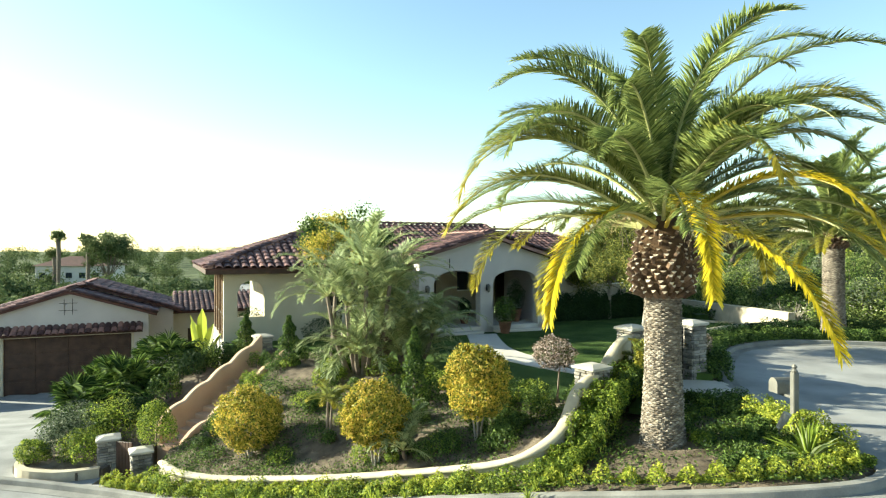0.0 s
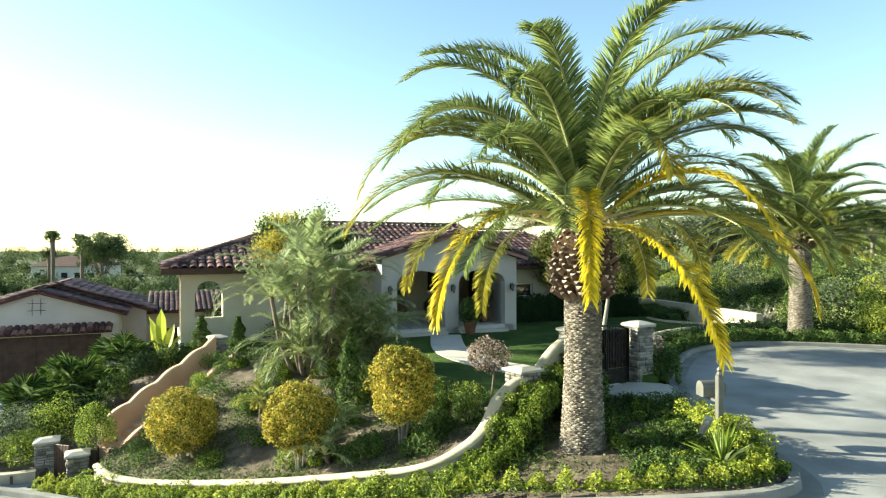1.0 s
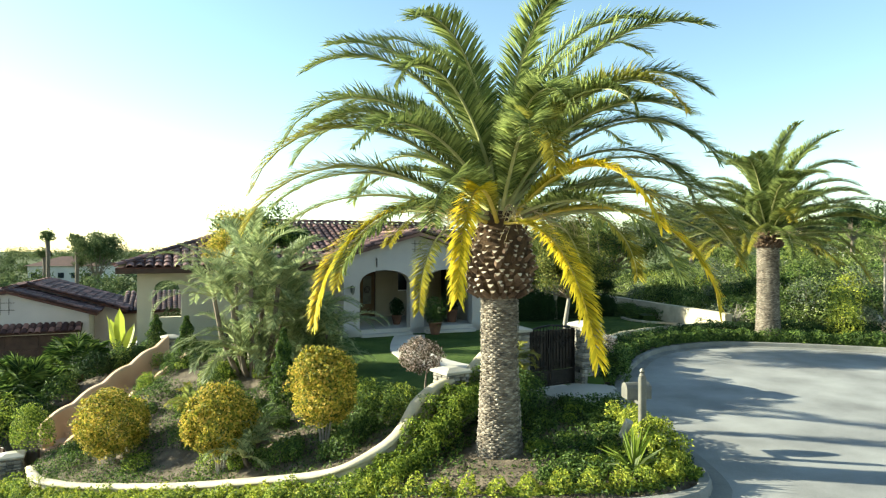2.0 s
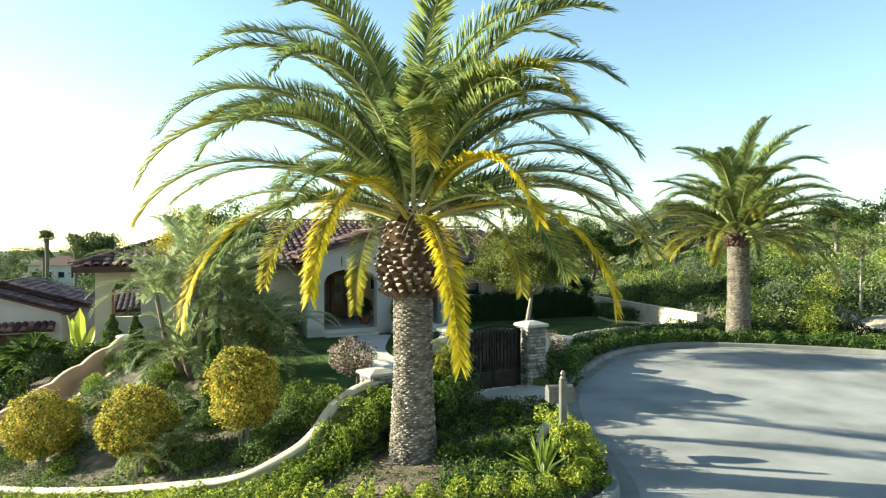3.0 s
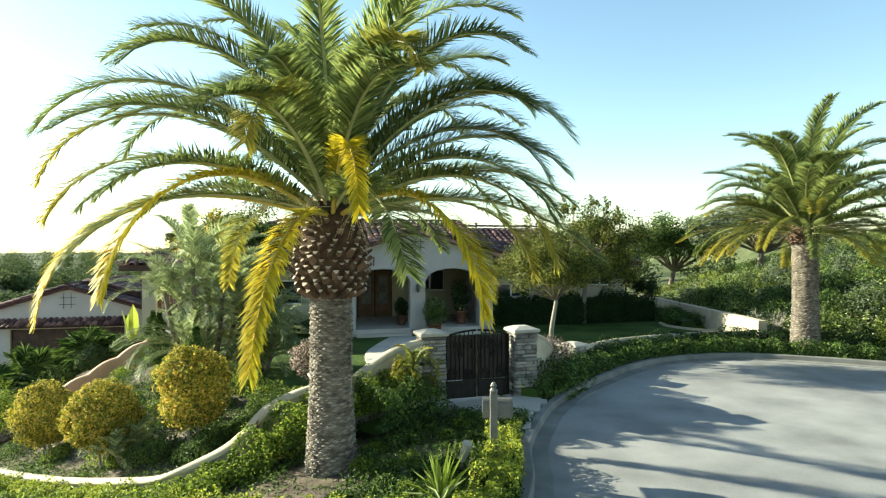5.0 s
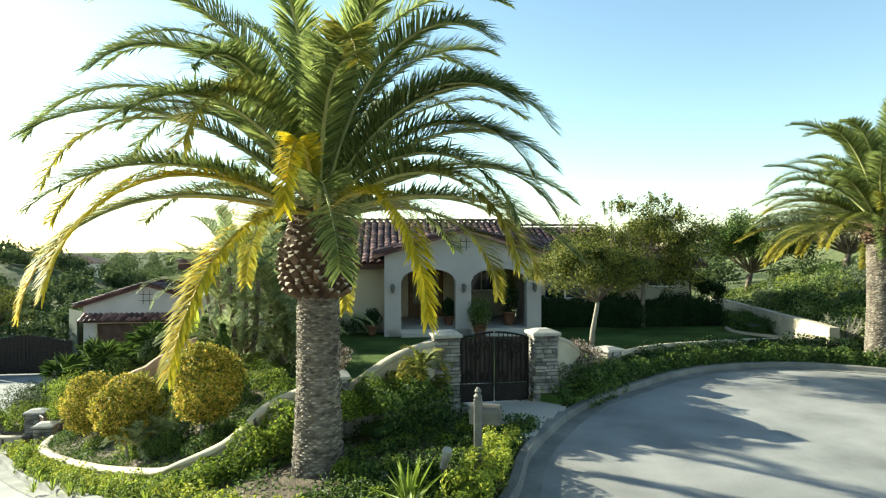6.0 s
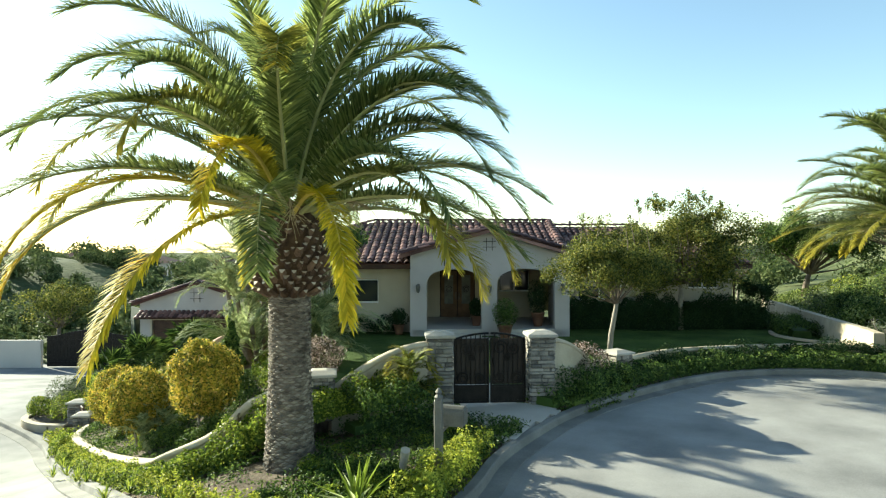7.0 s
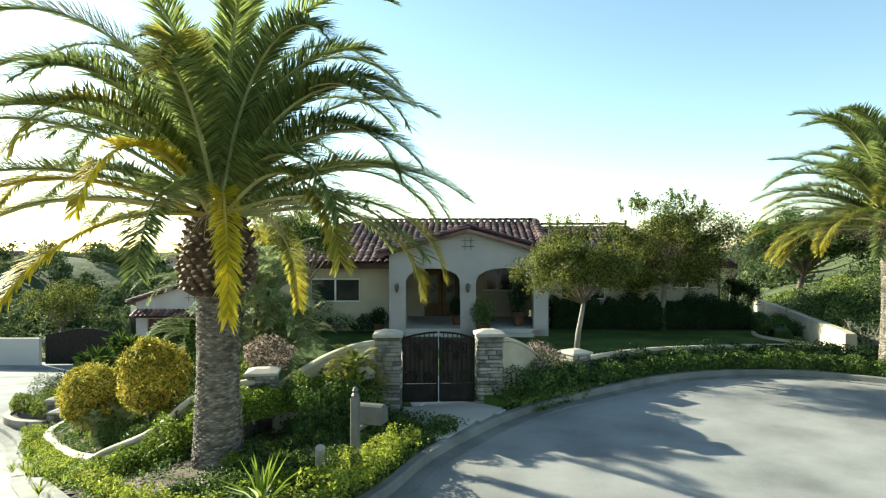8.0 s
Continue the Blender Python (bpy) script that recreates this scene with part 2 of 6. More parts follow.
def part(name, made, material, parent=None, label="", smooth=False):
    """One mesh object, under a thing or a part."""
    me = made if isinstance(made, bpy.types.Mesh) else made.mesh(name, smooth)
    if material and not me.materials:
        me.materials.append(material)
    ob = new(name, me)
    if parent is not None:
        ob.parent = parent
    if label:
        ob["label"] = label
    return ob


def thing(name, m, label, category, group="", kind=""):
    ob = new(name)
    ob.empty_display_size = 0.2
    ob.matrix_world = m
    return tagged(ob, label, category, group, kind)


def single(name, made, material, label, category, group="", kind="", smooth=False, m=None):
    ob = part(name, made, material, None, "", smooth)
    if m is not None:
        ob.matrix_world = m
    return tagged(ob, label, category, group, kind)


def arrays_mesh(name, verts, faces, material, smooth=False):
    me = bpy.data.meshes.new(name)
    me.from_pydata(verts.tolist(), [], faces.tolist())
    if smooth:
        me.shade_smooth()
    me.materials.append(material)
    me.update()
    return me


def unit(a):
    return a / np.maximum(np.linalg.norm(a, axis=1, keepdims=True), 1e-9)


def leaf_arrays(rng, points, outward, size, narrow=0.5, spread=0.8):
    """Folded diamond leaves at the points, turned roughly outward."""
    n = len(points)
    normal = unit(outward + rng.normal(0, spread, (n, 3)) * 0.7)
    along = unit(np.cross(normal, rng.normal(0, 1, (n, 3))))
    side = np.cross(normal, along)
    length = (size * rng.uniform(0.65, 1.25, n))[:, None]
    wide = length * narrow * 0.5
    base = points - along * length * 0.5
    tip = points + along * length * 0.5 - normal * length * 0.12
    left = points + side * wide + normal * wide * 0.35
    right = points - side * wide + normal * wide * 0.35
    verts = np.stack([base, right, tip, left], 1).reshape(-1, 3)
    k = np.arange(n)[:, None] * 4
    faces = np.concatenate([k + np.array([[0, 1, 2]]), k + np.array([[0, 2, 3]])], 0)
    return verts, faces


def lumps(d, seed, amount):
    """A lumpy factor for directions or places d."""
    r = np.random.RandomState(seed)
    total = np.zeros(len(d))
    for i in range(6):
        total += np.sin(d @ r.normal(0, 3.2, 3) + r.uniform(0, 6.3))
    return 1 + amount * total / 3


def bush_leaves(seed, count, centre, radii, size, shell=0.25, lumpy=0.10, narrow=0.5, low=-1.0, spread=0.8):
    """Leaves in the outer shell of a lumpy ellipsoid."""
    rng = np.random.RandomState(seed)
    d = unit(rng.normal(0, 1, (int(count * 1.6), 3)))
    d = d[d[:, 2] > low][:count]
    r = lumps(d, seed, lumpy) * (1 - shell * rng.uniform(0, 1, len(d)) ** 1.6 + rng.normal(0, 0.02, len(d)))
    p = np.array(centre) + d * np.array(radii) * r[:, None]
    return leaf_arrays(rng, p, unit(d / np.array(radii)), size, narrow, spread)


def joined(sets):
    verts, faces, k = [], [], 0
    for v, f in sets:
        verts.append(v)
        faces.append(f + k)
        k += len(v)
    return np.concatenate(verts), np.concatenate(faces)


def lerp_line(x, xs, ys):
    return float(np.interp(x, xs, ys))


def smooth(a, b, x):
    k = min(1.0, max(0.0, (x - a) / (b - a)))
    return k * k * (3 - 2 * k)


def curve_points(points, step=0.25):
    """A smooth line through the points, cut into even steps."""
    pts = [Vector(p) for p in points]
    out = []
    for i in range(len(pts) - 1):
        p0, p1, p2, p3 = pts[max(i - 1, 0)], pts[i], pts[i + 1], pts[min(i + 2, len(pts) - 1)]
        n = max(1, int((p2 - p1).length / step))
        for k in range(n):
            t = k / n
            out.append(0.5 * (2 * p1 + (p2 - p0) * t + (2 * p0 - 5 * p1 + 4 * p2 - p3) * t * t + (3 * p1 - p0 - 3 * p2 + p3) * t ** 3))
    return out + [pts[-1]]


# ---- lie of the land ----
def street_z(x, y):
    z = 0.30 - 2.4 * smooth(6.5, -9.0, x)
    return z - 1.1 * smooth(17, 30, y - 0.3 * (x + 12)) * smooth(-5, -8, x)


def hill_d(x, y):
    edge = 14.2 - 0.125 * (y - 23.3)
    a, b = y - 23.0, x - edge
    return 0.5 * (a + b - math.sqrt((a - b) ** 2 + 4.0)) if a > -4 and b > -4 else -1.0


def land_z(x, y):
    z = street_z(x, y) - 0.28
    if y > 23 and x > 4:
        z -= 0.2
    d = hill_d(x, y)
    if d > 0:
        z = max(z, 0.45 + 5.6 * (1 - math.exp(-d * 0.08)) + 0.25 * math.sin(x * 0.6) * math.sin(y * 0.5) * min(1, d / 4))
        z -= (z - 0.2) * smooth(38, 54, y - 0.5 * (x - 14)) * smooth(34, 24, x)
    r = math.hypot(x, y - 15)
    fall = smooth(34, 75, y + 0.25 * min(0, x)) * smooth(13, -4, x - 0.12 * (y - 30))
    z += (-5.0 - z) * fall
    if d > 8:
        z -= 3.0 * smooth(24, 60, d)
    west = smooth(-30, -60, x)
    z += (-4.5 - z) * west * (1 - smooth(120, 200, r))
    z += 7.5 * math.exp(-(((x + 84) / 24) ** 2 + ((y - 58) / 26) ** 2))
    z += (-2.8 - z) * smooth(150, 420, r)
    z += 1.2 * math.sin(x * 0.021 + 1) * math.sin(y * 0.017) * smooth(60, 200, r)
    return z


WALL_X = [-7.07, -6.2, -4.9, -3.4, -2.1, -0.47, 0.87, 1.55, 2.05, 2.32, 2.49, 2.8, 3.1]
WALL_Y = [15.3, 14.3, 13.65, 12.92, 12.27, 11.47, 10.9, 10.69, 10.98, 11.28, 11.57, 12.1, 12.5]
WALL_Z = [-1.55, -1.46, -1.34, -1.07, -0.80, -0.40, -0.06, 0.23, 0.46, 0.72, 0.98, 1.15, 1.2]
LAWN_X, LAWN_Y = [-9.0, -5.9, -2.0, 0.0, 1.6, 3.2, 6.0], [22.0, 20.0, 17.3, 15.2, 14.3, 13.4, 13.0]


def yard_z(x, y):
    """The planted slope between the garden wall and the lawn."""
    w = lerp_line(x, WALL_X, WALL_Y)
    g = lerp_line(x, LAWN_X, LAWN_Y)
    s = (y - w) / max(0.3, g - w)
    low = lerp_line(x, WALL_X, WALL_Z) - 0.12
    z = low + (0.33 - low) * smooth(-0.15, 1.05, s)
    if x < -3.5 and y > 15.5:
        k = ((x + 7.16) * 1.85 + (y - 16.62) * 3.5) / 15.67
        away = max(0.0, (x + 7.16 - 1.85 * k) * 0.884 - (y - 16.62 - 3.5 * k) * 0.467)
        z = min(z, -1.68 + 1.85 * min(1.0, max(0.0, k)) + 0.65 * away + (0.5 if k > 1 else 0.0))
    return z + 0.03 * math.sin(3.1 * x + 1.7 * y) * math.sin(2.3 * y)


KERB = curve_points([(-12.0, 15.4, 0), (-8.4, 14.55, 0), (-5.9, 13.35, 0), (-2.9, 11.85, 0), (-1.4, 11.05, 0), (1.74, 9.6, 0), (3.5, 8.9, 0), (5.0, 8.62, 0), (6.2, 8.75, 0), (6.85, 9.4, 0), (6.97, 10.9, 0), (6.85, 12.4, 0), (7.0, 14.0, 0), (7.25, 15.3, 0), (7.85, 17.0, 0), (9.3, 19.8, 0), (10.6, 21.3, 0), (12.6, 22.3, 0), (14.6, 22.1, 0), (16.8, 21.45, 0), (18.8, 20.4, 0), (22.0, 17.5, 0), (24.5, 13.5, 0), (28.0, 8.0, 0), (36.0, 2.0, 0)], 0.3)


def inside(x, y, poly):
    hit, n = False, len(poly)
    for i in range(n):
        x1, y1 = poly[i][0], poly[i][1]
        x2, y2 = poly[(i + 1) % n][0], poly[(i + 1) % n][1]
        if (y1 > y) != (y2 > y) and x < (x2 - x1) * (y - y1) / (y2 - y1) + x1:
            hit = not hit
    return hit


def sheet(poly, height, step, skirt=0.4):
    """A ground sheet over a plan outline, with its cut side."""
    xs, ys = [p[0] for p in poly], [p[1] for p in poly]
    nx, ny = int((max(xs) - min(xs)) / step) + 2, int((max(ys) - min(ys)) / step) + 2
    x0, y0 = min(xs), min(ys)
    m, ids = Mesh(), {}

    def vid(i, j):
        if (i, j) not in ids:
            x, y = x0 + i * step, y0 + j * step
            ids[i, j] = len(m.v)
            m.v.append((x, y, height(x, y)))
        return ids[i, j]

    cells = {(i, j) for i in range(nx) for j in range(ny) if inside(x0 + (i + 0.5) * step, y0 + (j + 0.5) * step, poly)}
    for i, j in cells:
        m.f.append((vid(i, j), vid(i + 1, j), vid(i + 1, j + 1), vid(i, j + 1)))
    for i, j in cells:
        for di, dj, a, b in ((-1, 0, (0, 1), (0, 0)), (1, 0, (1, 0), (1, 1)), (0, -1, (0, 0), (1, 0)), (0, 1, (1, 1), (0, 1))):
            if (i + di, j + dj) not in cells:
                p, q = m.v[vid(i + a[0], j + a[1])], m.v[vid(i + b[0], j + b[1])]
                m.add([p, q, (q[0], q[1], q[2] - skirt), (p[0], p[1], p[2] - skirt)], [(1, 0, 3, 2)])
    return m


# land out to the horizon
warp = [math.copysign(abs(k / 75) ** 2.6 * 1400, k) for k in range(-75, 76)]
land = Mesh()
land.v = [(x - 2, y + 18, land_z(x - 2, y + 18)) for y in warp for x in warp]
land.f = [(j * 151 + i, j * 151 + i + 1, j * 151 + i + 152, j * 151 + i + 151) for j in range(150) for i in range(150)]
single("ground", land, M_WILD, "dry green hillside ground running out to the far hills", "ground", kind="structure", smooth=True)

# street, turning circle and driveway
road_outline = [(-36, -40), (60, -40), (60, 12)] + [(p.x, p.y) for p in reversed(KERB) if p.x > -8.5] + [(-9.0, 16.3), (-11.3, 16.6), (-11.6, 20.5), (-12.2, 24.5), (-12.6, 29.5), (-14.5, 31.4), (-26, 27.0), (-36, 20)]
single("road", sheet(road_outline, lambda x, y: street_z(x, y), 0.4, 0.3), M_ROAD, "pale worn concrete street with a turning circle and driveway", "road", kind="structure", smooth=False)

kerb_path = [(p.x, p.y, street_z(p.x, p.y)) for p in KERB]
kerb = Mesh().sweep(kerb_path, [(-0.28, -0.1), (-0.28, 0.012), (-0.02, 0.02), (0.0, 0.13), (0.02, 0.15), (0.15, 0.15), (0.17, 0.13), (0.17, -0.1)])
single("kerb", kerb, M_KERB, "grey concrete kerb with a gutter along the street", "kerb", kind="structure")

# planted strip in front of the garden wall
def kerb_inner(off=0.2):
    """The kerb line moved to its garden side."""
    out = []
    for i, p in enumerate(KERB):
        d = (KERB[min(i + 1, len(KERB) - 1)] - KERB[max(i - 1, 0)]).normalized()
        out.append(Vector((p.x - d.y * off, p.y + d.x * off, 0)))
    return out


INNER = kerb_inner()
front_kerb = [(p.x, p.y) for p in INNER if -8.6 < p.x and p.y < 14.3 and p.x < 7.3]
GATE_L, GATE_R = Vector((4.66, 14.82, 0)), Vector((6.44, 15.82, 0))
strip_outline = front_kerb + [(5.8, 14.3), (5.0, 14.5), (4.5, 14.7), (3.3, 13.0)] + list(zip(WALL_X, WALL_Y))[::-1]


def strip_z(x, y):
    w = lerp_line(x, WALL_X, WALL_Z)
    base = street_z(x, y) + 0.12
    if x < 3.2:
        d = min(1.0, max(0.0, lerp_line(x, WALL_X, WALL_Y) - y))
        base += max(0.0, w - 0.45 - base) * (1 - d) * 0.8
    bump = 0.12 * math.exp(-((x - 3.9) ** 2 + (y - 10.9) ** 2) / 1.5)
    return base + bump + 0.02 * math.sin(4 * x + 1) * math.sin(3.7 * y)


single("planting_strip", sheet(strip_outline, strip_z, 0.16), M_SOIL, "brown mulched planting strip between street kerb and garden wall", "flower bed", kind="structure")
yard_outline = list(zip(WALL_X, WALL_Y)) + [(3.4, 13.6), (1.6, 14.5), (0.2, 15.4), (-0.9, 18.2), (-2.2, 20.0), (-5.2, 21.0), (-6.1, 21.0), (-5.33, 20.15), (-6.2, 18.4), (-7.12, 16.65)]
single("planted_slope", sheet(yard_outline, yard_z, 0.2, 0.8), M_SOIL, "sloping mulched garden bed above the curved wall", "flower bed", kind="structure")
LAWN_LEVEL = 0.34
lawn_outline = [(3.2, 12.9), (1.6, 14.0), (0.0, 15.0), (-1.2, 18.0), (-2.4, 19.8), (-5.2, 20.8), (-7.6, 21.5), (-7.9, 22.5), (14.0, 36.0), (12.6, 37.0), (14.2, 23.6), (11.8, 23.6), (9.0, 21.2), (7.6, 18.6), (6.5, 16.0), (4.7, 15.0)]
single("lawn", sheet(lawn_outline, lambda x, y: LAWN_LEVEL + 0.015 * math.sin(x) * math.sin(0.8 * y), 0.3, 0.8), M_GRASS, "mown green front lawn striped by long shadows", "lawn", kind="structure", smooth=True)
bank_outline = [(p.x, p.y) for p in INNER if p.x > 7.2 and p.y > 15.0 and p.x < 21] + [(21.5, 23.5), (14.2, 24.4), (11.8, 23.7), (9.0, 21.3), (7.6, 18.6), (6.7, 16.2), (6.5, 15.6)]
single("hedge_bank", sheet(bank_outline, lambda x, y: street_z(x, y) + 0.12, 0.2), M_SOIL, "mulched bed under the hedge beside the turning circle", "flower bed", kind="structure")
# apron before the gate and garden walk to the porch
apron = [(6.72, 12.9), (6.80, 14.0), (7.05, 15.25), (6.5, 15.75), (5.0, 14.75), (5.9, 13.9)]
single("gate_apron", sheet(apron, lambda x, y: street_z(x, y) + 0.16, 0.12), M_WALK, "pale concrete apron in front of the garden gate", "pavement", kind="structure")
walk_line = curve_points([(5.6, 15.3, 0), (4.4, 16.9, 0), (2.7, 18.7, 0), (1.75, 21.0, 0), (1.55, 24.6, 0)], 0.3)
single("garden_walk", Mesh().sweep([(p.x, p.y, LAWN_LEVEL - 0.06) for p in walk_line], [(-0.6, 0), (-0.6, 0.09), (0.6, 0.09), (0.6, 0)]), M_WALK, "curved pale concrete walk from gate to porch", "path", kind="structure")

# curved garden wall with its plaster cap
wall_line = curve_points([(x, y, z) for x, y, z in zip(WALL_X, WALL_Y, WALL_Z)], 0.15)
garden_wall = thing("garden_wall", pose(0, 0, 0), "low curved stucco garden wall with a rounded plaster cap", "wall", kind="structure")
part("wall_body", Mesh().sweep([(p.x, p.y, p.z) for p in wall_line], [(-0.09, -1.1), (-0.09, -0.03), (0.09, -0.03), (0.09, -1.1)]), M_CAP, garden_wall)
CAPSEC = [(-0.115, -0.05), (-0.12, 0.0), (-0.085, 0.035), (0.0, 0.048), (0.085, 0.035), (0.12, 0.0), (0.115, -0.05)]
part("wall_cap", Mesh().sweep([(p.x, p.y, p.z) for p in wall_line], CAPSEC), M_CAP, garden_wall, "cream rounded cap", True)


def swoop(a, b, z0, z1, n=14):
    out = []
    for i in range(n + 1):
        s = i / n
        out.append((a[0] + (b[0] - a[0]) * s, a[1] + (b[1] - a[1]) * s, z0 + (z1 - z0) * (s ** 2.0 if z1 < z0 else 1 - (1 - s) ** 2.0) ** 1.15))
    return out


for label, line in (("short stucco wing wall rising to the gate pillar", swoop((3.25, 12.85), (4.45, 14.6), 1.0, 1.72)), ("short stucco wing wall falling away from the gate pillar", swoop((7.25, 17.45), (6.6, 16.05), 0.95, 1.72))):
    wing = thing("wing_wall", pose(0, 0, 0), label, "wall", kind="structure")
    part("wall_body", Mesh().sweep(line, [(-0.1, -1.3), (-0.1, -0.03), (0.1, -0.03), (0.1, -1.3)]), M_CAP, wing)
    part("wall_cap", Mesh().sweep(line, CAPSEC), M_CAP, wing, "", True)
edge_line = curve_points([(7.25, 17.5, 0.95), (7.65, 18.7, 0.95), (8.95, 21.3, 0.90), (11.78, 23.7, 0.86), (13.7, 24.3, 0.86)], 0.25)
edge_wall = thing("edging_wall", pose(0, 0, 0), "low cream edging wall behind the hedge", "wall", kind="structure")
part("wall_body", Mesh().sweep(edge_line, [(-0.09, -0.9), (-0.09, -0.03), (0.09, -0.03), (0.09, -0.9)]), M_CAP, edge_wall)
part("wall_cap", Mesh().sweep(edge_line, CAPSEC), M_CAP, edge_wall, "", True)
hill_line = curve_points([(14.0, 24.4, 1.22), (13.9, 25.8, 1.2), (13.4, 30.0, 1.12), (12.6, 36.5, 1.0), (11.9, 40.0, 1.0)], 0.4)
single("hill_retaining_wall", Mesh().sweep(hill_line, [(-0.14, -1.2), (-0.14, 0.0), (-0.12, 0.02), (0.12, 0.02), (0.14, 0.0), (0.14, -1.2)]), M_CAP, "long low cream retaining wall at the foot of the hill", "wall", kind="structure")
lawn_edge = curve_points([(11.6, 30.5, 0.36), (11.75, 29.4, 0.36), (12.4, 28.6, 0.36), (13.4, 28.0, 0.36)], 0.3)
single("lawn_edging", Mesh().sweep(lawn_edge, [(-0.06, 0), (-0.06, 0.09), (0.06, 0.09), (0.06, 0)]), M_CAP, "curved pale kerb edging in the lawn", "edging", kind="structure")


# ---- stone pillars ----
def stone_course(rng, m_list, parent, w, d, z0, z1):
    """Stacked stones round a rectangular core, course by course."""
    z = z0
    while z < z1 - 0.03:
        h = min(rng.uniform(0.05, 0.11), z1 - z)
        for side in range(4):
            run = w if side % 2 == 0 else d
            x = -run / 2
            while x < run / 2 - 0.02:
                ln = min(rng.uniform(0.12, 0.32), run / 2 - x)
                if run / 2 - x - ln < 0.07:
                    ln = run / 2 - x
                proud = rng.uniform(0.0, 0.03)
                c = {0: (x + ln / 2, -d / 2 - proud / 2 + 0.03, 0), 2: (x + ln / 2, d / 2 + proud / 2 - 0.03, 0), 1: (w / 2 + proud / 2 - 0.03, x + ln / 2, 0), 3: (-w / 2 - proud / 2 + 0.03, x + ln / 2, 0)}[side]
                s = (ln - 0.012, 0.07 + proud, h - 0.012) if side % 2 == 0 else (0.07 + proud, ln - 0.012, h - 0.012)
                st = part("stone", Mesh().box((c[0], c[1], z + h / 2), s, 0.012), M_STONE, parent)
                x += ln
        z += h


def pillar(x, y, z0, top, w, turn, label, seed, cap=0.1, group=""):
    rng = random.Random(seed)
    p = thing("stone_pillar", pose(x, y, z0, 0, 0, turn), label, "pillar", group)
    h = top - z0
    part("core", Mesh().box((0, 0, (h - cap) / 2), (w - 0.06, w - 0.06, h - cap), 0.01), M_KERB, p)
    stone_course(rng, None, p, w, w, 0.0, h - cap)
    c = Mesh().box((0, 0, h - cap * 0.65), (w + 0.12, w + 0.12, cap * 0.7), 0.015)
    a, b = (w + 0.10) / 2, 0.12
    c.add([(-a, -a, h - cap * 0.31), (a, -a, h - cap * 0.31), (a, a, h - cap * 0.31), (-a, a, h - cap * 0.31), (-b, -b, h + 0.03), (b, -b, h + 0.03), (b, b, h + 0.03), (-b, b, h + 0.03)], [(0, 1, 5, 4), (1, 2, 6, 5), (2, 3, 7, 6), (3, 0, 4, 7), (4, 5, 6, 7)])
    part("cap", c, M_STONECAP, p, "pale bevelled stone cap")
    return p


pillar(GATE_L.x - 0.05, GATE_L.y, 0.25, 1.93, 0.50, 29, "grey stacked-stone gate pillar with a pale cap", 1, group="gate pillars")
pillar(GATE_R.x + 0.03, GATE_R.y, 0.25, 1.93, 0.50, 29, "grey stacked-stone gate pillar with a pale cap", 2, group="gate pillars")
pillar(3.12, 12.72, 0.5, 1.38, 0.50, 35, "short stone pedestal ending the curved garden wall", 3, 0.08)
pillar(7.62, 18.5, 0.3, 1.2, 0.50, 55, "short stone pedestal beside the hedge", 4, 0.08)
pillar(-8.95, 16.25, -2.2, -1.2, 0.48, 30, "grey stone pillar of the small side gate", 5, 0.08)
pillar(-7.75, 15.6, -2.2, -1.32, 0.45, 30, "pale stone pillar of the small side gate", 6, 0.08)
pillar(-6.2, 20.9, -0.4, 0.85, 0.52, 30, "cream pillar at the head of the garden steps", 7, 0.08)


# ---- garden gate ----
def spiral(cx, cz, r, turns, start, flip=1):
    n = int(18 * turns)
    return [(cx + flip * r * (1 - 0.8 * i / n) * math.cos(start + 2 * math.pi * turns * i / n), 0, cz + r * (1 - 0.8 * i / n) * math.sin(start + 2 * math.pi * turns * i / n)) for i in range(n + 1)]


gate_mid = (GATE_L + GATE_R) / 2
gate = thing("garden_gate", pose(gate_mid.x - 0.02, gate_mid.y, 0.44, 0, 0, 29.3), "closed dark wrought-iron double gate with scrollwork", "gate")
HALF, TOPZ = 0.77, 1.36


def arch_top(x):
    return TOPZ + 0.13 * (1 - (x / HALF) ** 2)


